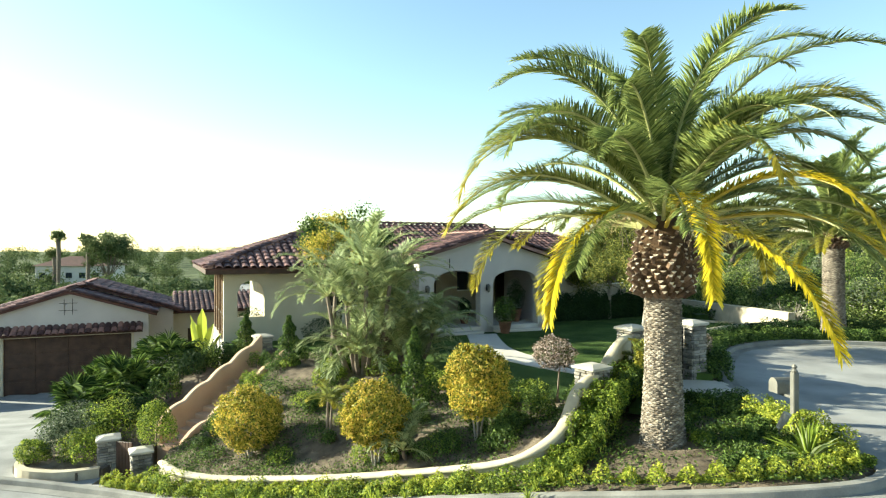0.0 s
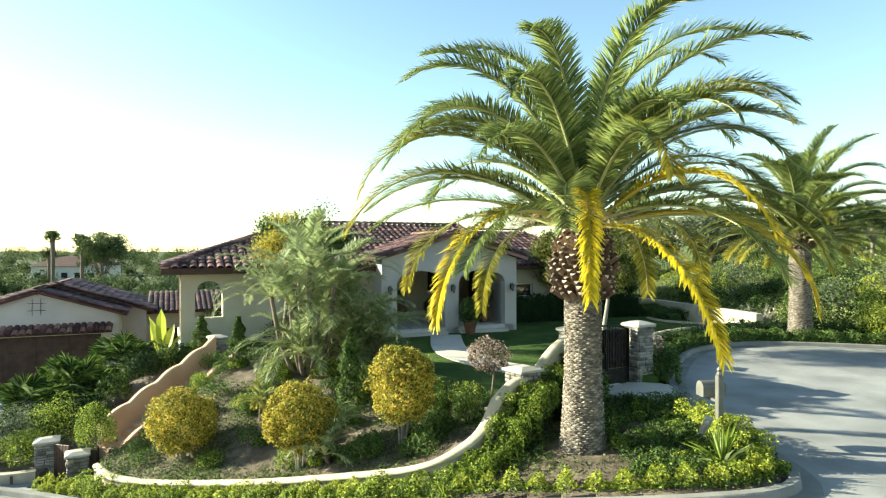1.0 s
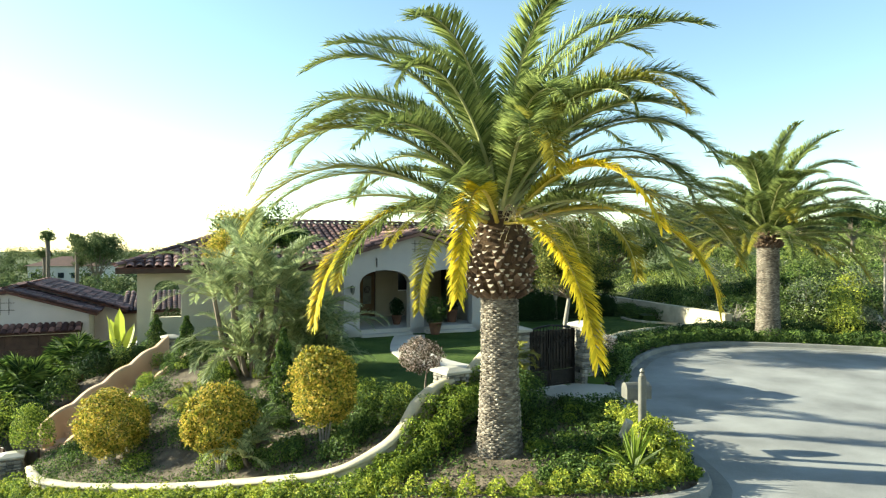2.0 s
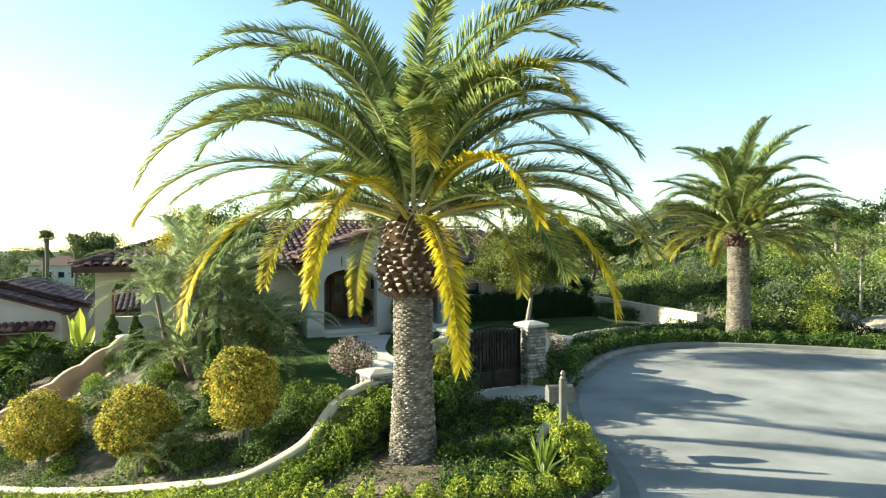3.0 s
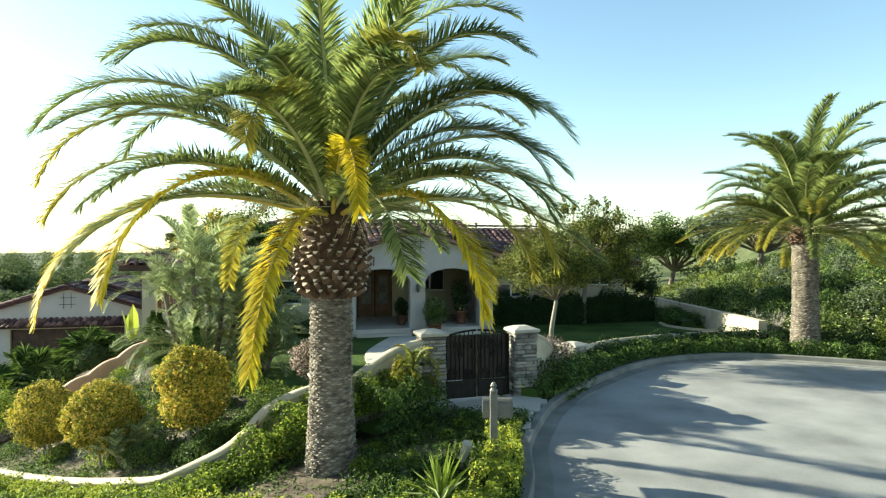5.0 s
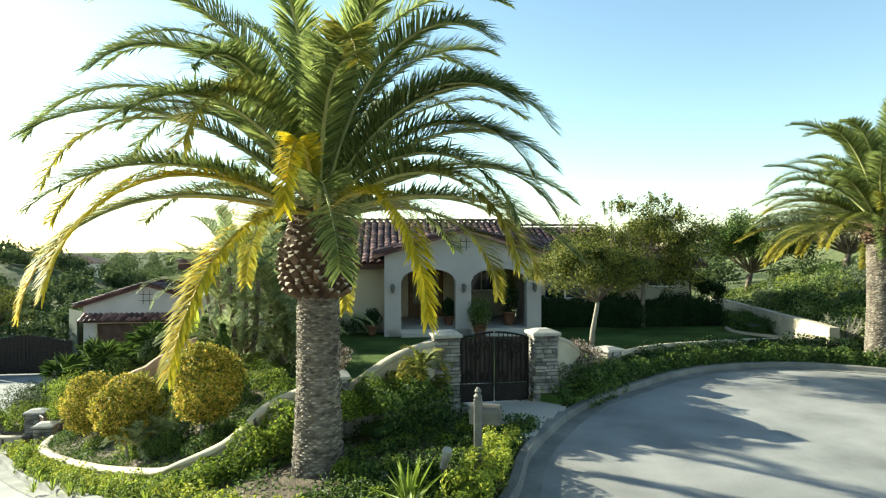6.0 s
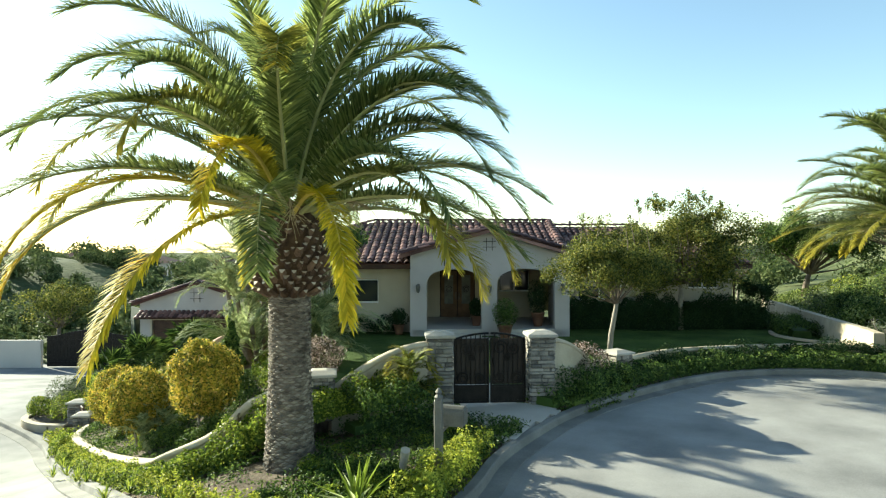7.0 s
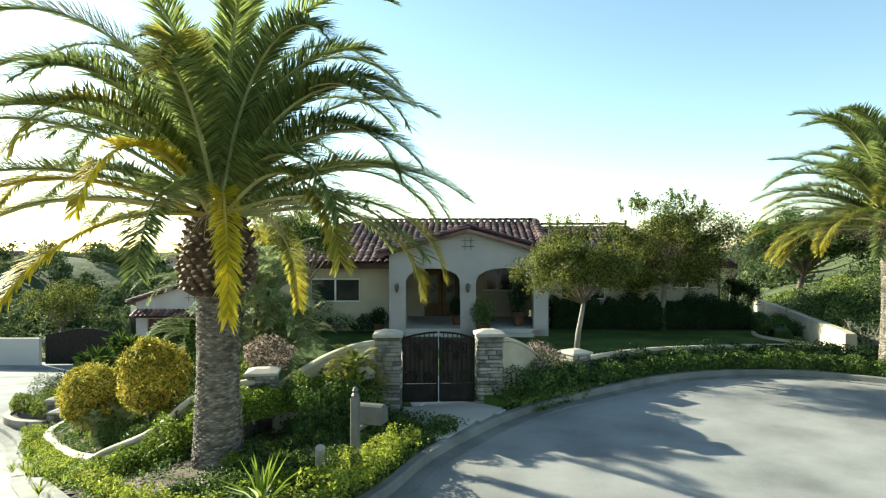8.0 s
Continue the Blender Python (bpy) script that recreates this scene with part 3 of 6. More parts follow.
for s in (-1, 1):
    leaf = part("gate_leaf", Mesh().box((s * 0.03, 0, 0.69), (0.04, 0.045, 1.36), 0.006).box((s * (HALF - 0.03), 0, 0.67), (0.04, 0.045, 1.32), 0.006).box((s * HALF / 2, 0, 0.03), (HALF - 0.06, 0.04, 0.05), 0.006).box((s * HALF / 2, 0, 0.36), (HALF - 0.06, 0.04, 0.04), 0.006), M_IRON, gate)
    part("top_rail", Mesh().tube([(s * (0.02 + (HALF - 0.04) * i / 10), 0, arch_top(0.02 + (HALF - 0.04) * i / 10) - 0.03) for i in range(11)], 0.024, 6), M_IRON, leaf)
    part("backing_panel", Mesh().box((s * HALF / 2, 0.02, 0.87), (HALF - 0.08, 0.006, 0.96), 0.002), M_BACKING, leaf, "bronze perforated backing sheet")
    part("kick_panel", Mesh().box((s * HALF / 2, 0, 0.19), (HALF - 0.09, 0.012, 0.30), 0.004), M_IRON, leaf, "solid black lower panel")
    for i in range(7):
        x = 0.10 + i * (HALF - 0.18) / 6
        part("picket", Mesh().box((s * x, 0, (0.36 + arch_top(x)) / 2 - 0.02), (0.02, 0.02, arch_top(x) - 0.40), 0.003), M_IRON, leaf)
    for cx, cz, r, st in ((0.22, 1.16, 0.15, 0.4), (0.50, 1.14, 0.15, 2.2), (0.20, 0.53, 0.13, 3.6), (0.55, 0.53, 0.14, 5.2), (0.38, 0.95, 0.08, 1.0)):
        part("scroll", Mesh().tube([(s * p[0], -0.014, p[2]) for p in spiral(cx, cz, r, 1.7, st)], 0.014, 5), M_IRON, leaf)
    part("latch", Mesh().box((s * 0.09, -0.03, 0.86), (0.05, 0.03, 0.12), 0.006), M_IRON, leaf)


# ---- roof tiles ----
def tile_mesh(w=0.27, ln=0.46, h=0.085):
    """One clay barrel tile: x across, y up the slope from its lower edge."""
    m = Mesh()
    n = 6
    rows = []
    for y, r, lift in ((0.0, 1.0, 0.028), (ln, 0.86, 0.0)):
        rows.append([(-w / 2 * r * math.cos(math.pi * k / n), y, lift + h * r * math.sin(math.pi * k / n)) for k in range(n + 1)])
    verts = rows[0] + rows[1]
    faces = [(k, k + 1, k + n + 2, k + n + 1) for k in range(n)]
    inner = [(p[0] * 0.84, p[1], p[2] - 0.016) for p in rows[0]]
    verts += inner
    faces += [(k + 1, k, 2 * n + 2 + k, 2 * n + 3 + k) for k in range(n)]
    return m.add(verts, faces)


TILE = tile_mesh()
TILE_MESH = TILE.mesh("tile")
TILE_MESH.materials.append(M_TILE)
late_tiles = []


def slope_tiles(origin, across, up, width, length, keep, rng, pitch=0.30, row=0.40):
    """Places of tiles on a slope; keep(a, b) tells whether the slope is there."""
    across, up = Vector(across).normalized(), Vector(up).normalized()
    normal = across.cross(up)
    out = []
    for j in range(int(length / row) + 1):
        for i in range(int(width / pitch) + 1):
            a, b = (i + 0.5) * pitch, j * row
            if keep(a, b + 0.2):
                m = Matrix((across, up, normal)).transposed().to_4x4()
                m.translation = Vector(origin) + across * (a + rng.uniform(-0.012, 0.012)) + up * (b - 0.04 + rng.uniform(-0.015, 0.015)) + normal * 0.012
                out.append(m @ pose(0, 0, 0, rng.uniform(-1, 1), 0, rng.uniform(-1.5, 1.5)))
    return out


def ridge_tiles(a, b, rng, step=0.36):
    a, b = Vector(a), Vector(b)
    d = (b - a)
    n = max(1, int(d.length / step))
    up = Vector((0, 0, 1))
    y = d.normalized()
    x = y.cross(up).normalized()
    z = x.cross(y)
    out = []
    for i in range(n):
        m = Matrix((x, y, z)).transposed().to_4x4()
        m.translation = a + d * (i / n) + z * 0.06
        out.append(m @ pose(0, 0, 0, 0, 0, rng.uniform(-2, 2)) @ Matrix.Diagonal((1.15, 1.0, 1.15, 1)))
    return out


def lay_tiles(parent, places, single_count):
    """The first ones as pieces of their own, the rest joined."""
    late_tiles.append((parent, places[:single_count]))
    rest = places[single_count:]
    if rest:
        m = Mesh()
        base = [Vector(p) for p in TILE.v]
        for q in rest:
            m.add([q @ p for p in base], TILE.f)
        ob = part("tile_field", m, M_TILE, parent, "rows of red-brown clay barrel tiles")
        ob["kind"] = "stuff"


def roof_slab(points, thick=0.12):
    """A roof plane with thickness under the tiles; points counter-clockwise from outside."""
    p = [Vector(q) for q in points]
    n = (p[1] - p[0]).cross(p[2] - p[0]).normalized()
    if n.z < 0:
        p, n = p[::-1], -n
    low = [q - n * thick for q in p]
    k = len(p)
    faces = [tuple(range(k)), tuple(range(2 * k - 1, k - 1, -1))] + [(i, k + i, k + (i + 1) % k, (i + 1) % k) for i in range(k)]
    return Mesh().add(p + low, faces)


def welded(m):
    """One connected skin: shared corners joined, faces between neighbours dropped."""
    ids, remap = {}, []
    for p in m.v:
        remap.append(ids.setdefault(tuple(round(c, 4) for c in p), len(ids)))
    count = {}
    faces = [tuple(remap[i] for i in f) for f in m.f]
    for f in faces:
        count[frozenset(f)] = count.get(frozenset(f), 0) + 1
    out = Mesh()
    out.v = list(ids)
    out.f = [f for f in faces if count[frozenset(f)] == 1 and len(set(f)) > 2]
    return out


def strip_wall(spans, v0, v1):
    """A wall standing along x: spans of (x0, x1, low0, low1, high0, high1), with thickness from v0 to v1."""
    m = Mesh()
    for x0, x1, l0, l1, h0, h1 in spans:
        q = [(x0, v0, l0), (x1, v0, l1), (x1, v0, h1), (x0, v0, h0), (x0, v1, l0), (x1, v1, l1), (x1, v1, h1), (x0, v1, h0)]
        m.add(q, [(0, 1, 2, 3), (5, 4, 7, 6), (4, 0, 3, 7), (1, 5, 6, 2), (3, 2, 6, 7), (4, 5, 1, 0)])
    return welded(m)


def arched_spans(x0, x1, low, high, openings, step=0.12):
    """Spans of a wall with arched or square openings (a, b, sill, spring, rise); high is a function of x."""
    cuts = {x0, x1}
    for a, b, *_ in openings:
        n = max(2, int((b - a) / step))
        cuts |= {a + (b - a) * i / n for i in range(n + 1)}
    for i in range(1, int((x1 - x0) / 0.6)):
        cuts.add(x0 + 0.6 * i)
    if x0 < 0 < x1:
        cuts.add(0.0)
    cuts = sorted(cuts)
    spans = []
    for c0, c1 in zip(cuts[:-1], cuts[1:]):
        if c1 - c0 < 1e-5:
            continue
        mid = (c0 + c1) / 2
        o = next((q for q in openings if q[0] < mid < q[1]), None)
        if o is None:
            spans.append((c0, c1, low, low, high(c0), high(c1)))
        else:
            a, b, sill, spring, rise = o
            def top(x):
                return spring + rise * math.sqrt(max(0.0, 1 - ((x - (a + b) / 2) / ((b - a) / 2)) ** 2))
            spans.append((c0, c1, top(c0), top(c1), high(c0), high(c1)))
            if sill > low:
                spans.append((c0, c1, low, low, sill, sill))
    return spans


def window(parent, x0, x1, z0, z1, v, panes=2, frame=M_WHITE, depth=0.06):
    w = part("window", Mesh().box(((x0 + x1) / 2, v + 0.0, z0 - 0.03), (x1 - x0 + 0.1, 0.14, 0.06), 0.008), M_STUCCO, parent, "window with pale frame and dark panes")
    f = Mesh()
    for x in [x0 + (x1 - x0) * i / panes for i in range(panes + 1)]:
        f.box((x, v + 0.03, (z0 + z1) / 2), (0.07, depth, z1 - z0), 0.006)
    for z in (z0 + 0.03, z1 - 0.03):
        f.box(((x0 + x1) / 2, v + 0.03, z), (x1 - x0, depth - 0.006, 0.06), 0.006)
    part("window_frame", f, frame, w)
    for i in range(panes):
        a, b = x0 + (x1 - x0) * i / panes, x0 + (x1 - x0) * (i + 1) / panes
        part("pane", Mesh().box(((a + b) / 2, v + 0.045, (z0 + z1) / 2), (b - a - 0.07, 0.012, z1 - z0 - 0.12), 0.002), M_GLASS, w)
    return w


def lantern(parent, x, v, z):
    l = part("wall_lantern", Mesh().box((x, v - 0.02, z), (0.10, 0.04, 0.26), 0.01).tube([(x, v - 0.03, z + 0.08), (x, v - 0.14, z + 0.16), (x, v - 0.17, z + 0.12)], 0.012, 6), M_IRON, parent, "small dark iron wall lantern")
    part("lantern_cage", Mesh().lathe([(0.02, -0.20), (0.06, -0.14), (0.085, 0.06), (0.095, 0.07), (0.03, 0.13), (0.01, 0.16)], 8, (x, v - 0.17, z)), M_GREY, l)


def iron_grid(parent, x, v, z, s):
    m = Mesh()
    for o in (-s * 0.22, s * 0.22):
        m.box((x + o, v, z), (0.02, 0.02, s), 0.003).box((x, v - 0.004, z + o), (s, 0.02, 0.02), 0.004)
    part("iron_ornament", m, M_IRON, parent, "iron grille ornament of crossed bars")


# ---- house ----
rng_roof = random.Random(5)
HOUSE = pose(1.82, 25.2, 0, 0, 0, 24.5)
house = thing("house", HOUSE @ pose(0, 0, 0.2), "single-storey cream stucco villa with red clay tile roof", "house")


def hpart(name, m, material, label="", parent=None, smooth=False):
    m.v = [(x, y, z - 0.2) for x, y, z in m.v]
    return part(name, m, material, house if parent is None else parent, label, smooth)


GZ = 0.2
EAVE = 3.10
# left wing front with the loggia arch, a window, and side walls
openings = [(-9.72, -8.76, 1.28, 2.16, 0.46), (-6.42, -4.40, 1.50, 2.47, 0.0)]
hpart("front_wall", strip_wall(arched_spans(-10.2, -3.0, GZ - 0.6, lambda x: EAVE, openings), 1.3, 1.6), M_STUCCO, "cream stucco front wall")
hpart("inner_wall", strip_wall([(-8.05, -7.8, GZ, GZ, EAVE, EAVE)], 1.6, 11.5), M_STUCCO)
hpart("loggia_floor", Mesh().box((-9.1, 3.8, 0.30), (2.3, 5.0, 0.2), 0.02), M_WALK)
hpart("loggia_base", Mesh().box((-10.1, 3.9, -0.7), (0.25, 5.0, 2.1), 0.02), M_PORTICO, "white plastered base under the side porch")
for v in (1.45, 2.6, 3.8, 5.0, 6.2):
    hpart("porch_post", Mesh().box((-10.1, v, 1.75), (0.16, 0.16, 2.7), 0.015), M_WOOD, "brown timber porch post")
rail = hpart("porch_rail", Mesh().box((-10.1, 3.8, 1.28), (0.06, 4.8, 0.05), 0.01).box((-10.1, 3.8, 0.48), (0.05, 4.8, 0.04), 0.01), M_GREY, "grey metal porch railing")
for i in range(32):
    hpart("baluster", Mesh().box((-10.1, 1.55 + 0.15 * i, 0.88), (0.018, 0.018, 0.8), 0.002), M_GREY, "", rail)
hpart("back_wall", strip_wall([(-7.9, 11.0, GZ, GZ, EAVE, EAVE)], 11.2, 11.5), M_STUCCO)
hpart("right_front_wall", strip_wall(arched_spans(3.06, 10.8, GZ - 0.4, lambda x: 3.05, [(4.1, 6.0, 1.45, 2.1, 0.0), (8.9, 10.2, 1.95, 2.75, 0.0)]), 3.3, 3.6), M_STUCCO, "cream stucco wall behind the clipped hedge")
hpart("right_end_wall", strip_wall([(10.55, 10.8, -0.2, -0.2, 3.05, 3.05)], 3.6, 11.4), M_STUCCO)
hpart("downpipe", Mesh().tube([(10.84, 3.24, 3.0), (10.84, 3.24, 0.3)], 0.045, 8), M_WOODDARK, "dark downpipe")


def hwindow(*a, **k):
    w = window(house, *a, **k)
    for o in (w, *w.children_recursive):
        for p in o.data.vertices:
            p.co.z -= 0.2


hwindow(-6.42, -4.40, 1.50, 2.47, 1.40)
hwindow(4.1, 6.0, 1.45, 2.1, 3.40)
hwindow(8.9, 10.2, 1.95, 2.75, 3.40)
# unseen dark boards added behind the windows to keep the rooms dark
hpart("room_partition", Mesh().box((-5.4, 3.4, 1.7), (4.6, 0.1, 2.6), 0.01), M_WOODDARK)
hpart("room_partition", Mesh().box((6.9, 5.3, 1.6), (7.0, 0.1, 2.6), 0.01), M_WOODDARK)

# porch with two arches under a gable
PEAK, SHOULDER = 4.30, 3.42


def gable(x):
    return PEAK - (PEAK - SHOULDER) * abs(x) / 3.06


porch = hpart("porch_front", strip_wall(arched_spans(-3.03, 3.06, GZ - 0.1, gable, [(-2.40, -0.30, GZ - 0.1, 2.42, 0.50), (0.30, 2.50, GZ - 0.1, 2.42, 0.50)]), 0.0, 0.42), M_PORTICO, "pale stucco porch front with two segmental arches")
hpart("porch_side", strip_wall([(-3.03, -2.75, GZ - 0.1, GZ - 0.1, 3.35, 3.35)], 0.42, 4.4), M_PORTICO, "", porch)
hpart("porch_side", strip_wall([(2.80, 3.06, GZ - 0.1, GZ - 0.1, 3.35, 3.35)], 0.42, 3.4), M_PORTICO, "", porch)
hpart("porch_back", strip_wall(arched_spans(-2.75, 2.80, GZ, lambda x: 3.3, [(-1.95, -0.35, GZ, 2.75, 0.0), (0.75, 2.1, 1.75, 2.75, 0.0)]), 4.4, 4.7), M_STUCCO, "", porch)
hpart("porch_ceiling", Mesh().box((0.0, 2.4, 3.32), (5.7, 4.0, 0.08), 0.01), M_WOODDARK, "", porch)
hpart("porch_floor", Mesh().box((0.0, 2.2, 0.42), (5.9, 4.4, 0.36), 0.02), M_WALK, "", porch)
for k, (dv, h) in enumerate(((-0.32, 0.47), (-0.66, 0.33))):
    for cx, w in ((-1.35, 2.1), (1.40, 2.2)):
        hpart("step", Mesh().box((cx, dv + 0.2, h - 0.2), (w, 0.42, 0.36), 0.02), M_WALK, "worn pale stone step", porch)
door = hpart("front_door", Mesh().box((-1.15, 4.52, 1.62), (1.6, 0.10, 2.24), 0.02), M_WOODDARK, "dark wooden double door with glazed iron panels")
for s in (-1, 1):
    leafd = hpart("door_leaf", Mesh().box((-1.15 + s * 0.39, 4.45, 1.62), (0.72, 0.06, 2.16), 0.015), M_WOOD, "", door)
    hpart("door_glass", Mesh().box((-1.15 + s * 0.39, 4.412, 1.85), (0.40, 0.02, 1.3), 0.004), M_GREY, "", door)
    hpart("door_scroll", Mesh().tube([(-1.15 + s * 0.39 + p[0], 4.39, 1.85 + p[2]) for p in spiral(0, 0, 0.17, 2, 0.5, s)], 0.014, 5), M_IRON, "", door)
    hpart("door_handle", Mesh().box((-1.15 + s * 0.07, 4.40, 1.55), (0.03, 0.04, 0.3), 0.008), M_GREY, "", door)
hwindow(0.75, 2.1, 1.75, 2.75, 4.46)
for x in (-2.72, 0.0, 2.78):
    lantern(house, x, -0.002, 2.0)
iron_grid(house, 0.0, -0.03, 3.66, 0.50)
hpart("iron_cross", Mesh().box((-1.72, -0.03, 3.22), (0.03, 0.03, 0.36), 0.004), M_IRON)

# roof planes: gable-ended main block, lower right block, porch gable
RIDGE_Z, RIDGE_V = 5.0, 6.4
eL, eV, gR = -10.85, 0.72, 3.35
sl = Vector((0, RIDGE_V - eV, RIDGE_Z - EAVE))
front_len = sl.length
main_roof = hpart("main_roof", roof_slab([(eL, eV, EAVE), (gR, eV, EAVE), (gR, RIDGE_V, RIDGE_Z), (eL + (RIDGE_V - eV), RIDGE_V, RIDGE_Z)]), M_UNDER, "low-pitched red clay tile roof")
hpart("roof_back", roof_slab([(gR, 2 * RIDGE_V - eV, EAVE), (eL, 2 * RIDGE_V - eV, EAVE), (eL + (RIDGE_V - eV), RIDGE_V, RIDGE_Z), (gR, RIDGE_V, RIDGE_Z)]), M_UNDER, "", main_roof)
hpart("roof_hip", roof_slab([(eL, 2 * RIDGE_V - eV, EAVE), (eL, eV, EAVE), (eL + (RIDGE_V - eV), RIDGE_V, RIDGE_Z)]), M_UNDER, "", main_roof)
hpart("gable_end", Mesh().add([(gR - 0.3, eV + 0.5, EAVE), (gR - 0.3, 2 * RIDGE_V - eV - 0.5, EAVE), (gR - 0.3, RIDGE_V, RIDGE_Z - 0.12), (gR - 0.5, eV + 0.5, EAVE), (gR - 0.5, 2 * RIDGE_V - eV - 0.5, EAVE), (gR - 0.5, RIDGE_V, RIDGE_Z - 0.12)], [(0, 1, 2), (5, 4, 3), (0, 2, 5, 3), (2, 1, 4, 5), (1, 0, 3, 4)]), M_STUCCO, "", main_roof)
hpart("fascia", Mesh().box(((eL + gR) / 2, eV + 0.03, EAVE - 0.13), (gR - eL, 0.05, 0.16), 0.008).box((eL + 0.03, RIDGE_V, EAVE - 0.13), (0.05, 2 * (RIDGE_V - eV), 0.16), 0.008), M_WOODDARK, "dark timber eave board", main_roof)
for i in range(18):
    x = eL + 0.5 + i * 0.42
    if x < -3.3:
        hpart("rafter_tail", Mesh().box((x, eV + 0.25, EAVE - 0.10), (0.08, 0.5, 0.12), 0.008), M_WOODDARK, "", main_roof)
pitchlen = front_len / (RIDGE_V - eV)
tiles = slope_tiles((eL, eV, EAVE - GZ), (1, 0, 0), sl, gR - eL, front_len, lambda a, b: b < front_len - 0.15 and a > b / pitchlen + 0.1 and not (abs(a + eL) < 3.3 and b < 1.6 * (3.3 - abs(a + eL)) / 1.6 * 0.9), rng_roof)
tiles.sort(key=lambda m: (m.translation.x > -2.5, m.translation.y))
left_sl = Vector((RIDGE_V - eV, 0, RIDGE_Z - EAVE))
tiles2 = slope_tiles((eL, 2 * RIDGE_V - eV, EAVE - GZ), (0, -1, 0), left_sl, 2 * (RIDGE_V - eV), front_len, lambda a, b: b / pitchlen + 0.1 < a < 2 * (RIDGE_V - eV) - b / pitchlen - 0.1, rng_roof)
caps = ridge_tiles((eL, eV, EAVE - GZ), (eL + RIDGE_V - eV, RIDGE_V, RIDGE_Z - GZ), rng_roof) + ridge_tiles((eL + RIDGE_V - eV, RIDGE_V, RIDGE_Z - GZ), (gR, RIDGE_V, RIDGE_Z - GZ), rng_roof) + ridge_tiles((gR - 0.08, eV, EAVE - GZ), (gR - 0.08, RIDGE_V, RIDGE_Z - GZ), rng_roof)
lay_tiles(main_roof, tiles + tiles2 + caps, 150)
rE, rV, rTop, rZ, rEnd = 3.0, 2.72, 7.4, 4.80, 11.4
right_roof = hpart("right_roof", roof_slab([(rE, rV, 3.02), (rEnd, rV, 3.02), (rEnd - 3.5, rTop, rZ), (rE, rTop, rZ)]), M_UNDER, "lower red clay tile roof")
hpart("roof_hip", roof_slab([(rEnd, rV, 3.02), (rEnd, 12.0, 3.02), (rEnd - 3.5, rTop, rZ)]), M_UNDER, "", right_roof)
hpart("roof_back", roof_slab([(rEnd, 12.0, 3.02), (rE, 12.0, 3.02), (rE, rTop, rZ), (rEnd - 3.5, rTop, rZ)]), M_UNDER, "", right_roof)
hpart("fascia", Mesh().box(((rE + rEnd) / 2, rV + 0.03, 2.90), (rEnd - rE, 0.05, 0.16), 0.008), M_WOODDARK, "", right_roof)
rs = Vector((0, rTop - rV, rZ - 3.02))
lay_tiles(right_roof, slope_tiles((rE, rV, 3.02 - GZ), (1, 0, 0), rs, rEnd - rE, rs.length, lambda a, b: b < rs.length - 0.1 and a < rEnd - rE - 3.5 * b / rs.length and (a > 0.5), rng_roof) + ridge_tiles((rE, rTop, rZ - GZ), (rEnd - 3.5, rTop, rZ - GZ), rng_roof), 0)
for x in (4.6, 8.0):
    hpart("roof_vent", Mesh().lathe([(0.05, 0), (0.05, 0.3), (0.09, 0.3), (0.09, 0.36), (0.02, 0.42)], 8, (x, rTop + 0.2, rZ - 0.1)), M_GREY, "small metal roof vent")
pe = 3.42
porch_roof = None
for s in (-1, 1):
    pr = hpart("porch_roof", roof_slab([(0, -0.34, PEAK + 0.14), (s * pe, -0.34, SHOULDER + 0.04), (s * pe, 2.4, SHOULDER + 0.04), (0, 4.3, PEAK + 0.14)][:: -s or 1]), M_UNDER, "red clay tile porch roof")
    up = Vector((-s * pe, 0, PEAK - SHOULDER + 0.10))
    ln = up.length
    org = (s * pe, -0.34 if s > 0 else 4.3, SHOULDER + 0.04 - GZ)
    if s > 0:
        pt = slope_tiles(org, (0, 1, 0), up, 4.6, ln, lambda a, b: b < ln - 0.1 and a < 2.7 + 1.9 * b / ln, rng_roof)
    else:
        pt = slope_tiles(org, (0, -1, 0), up, 4.6, ln, lambda a, b: b < ln - 0.1 and a > 1.9 * (1 - b / ln), rng_roof)
    lay_tiles(pr, pt + ridge_tiles((s * pe, -0.27, SHOULDER + 0.04 - GZ), (0, -0.27, PEAK + 0.14 - GZ), rng_roof, 0.34), 75)
    hpart("barge_board", Mesh().add([(0, -0.36, PEAK + 0.13), (s * pe, -0.36, SHOULDER + 0.03), (s * pe, -0.36, SHOULDER - 0.10), (0, -0.36, PEAK), (0, -0.28, PEAK + 0.13), (s * pe, -0.28, SHOULDER + 0.03), (s * pe, -0.28, SHOULDER - 0.10), (0, -0.28, PEAK)], [(0, 1, 2, 3), (7, 6, 5, 4), (0, 4, 5, 1), (3, 2, 6, 7), (1, 5, 6, 2)]), M_TILE, "", pr)
    porch_roof = porch_roof or pr
lay_tiles(porch_roof, ridge_tiles((0, -0.34, PEAK + 0.14 - GZ), (0, 4.3, PEAK + 0.14 - GZ), rng_roof), 0)


# ---- garage ----
garage = thing("garage", pose(-15.25, 31.45, -3.2, 0, 0, 24.5), "pale stucco garage with dark door and clay tile roof", "garage")


def gpart(name, m, material, label="", parent=None):
    m.v = [(x, y, z + 3.2) for x, y, z in m.v]
    return part(name, m, material, garage if parent is None else parent, label)


GP, GE = 1.60, 0.50


def ggable(x):
    return GP - (GP - GE) * abs(x + 3.48) / 3.48


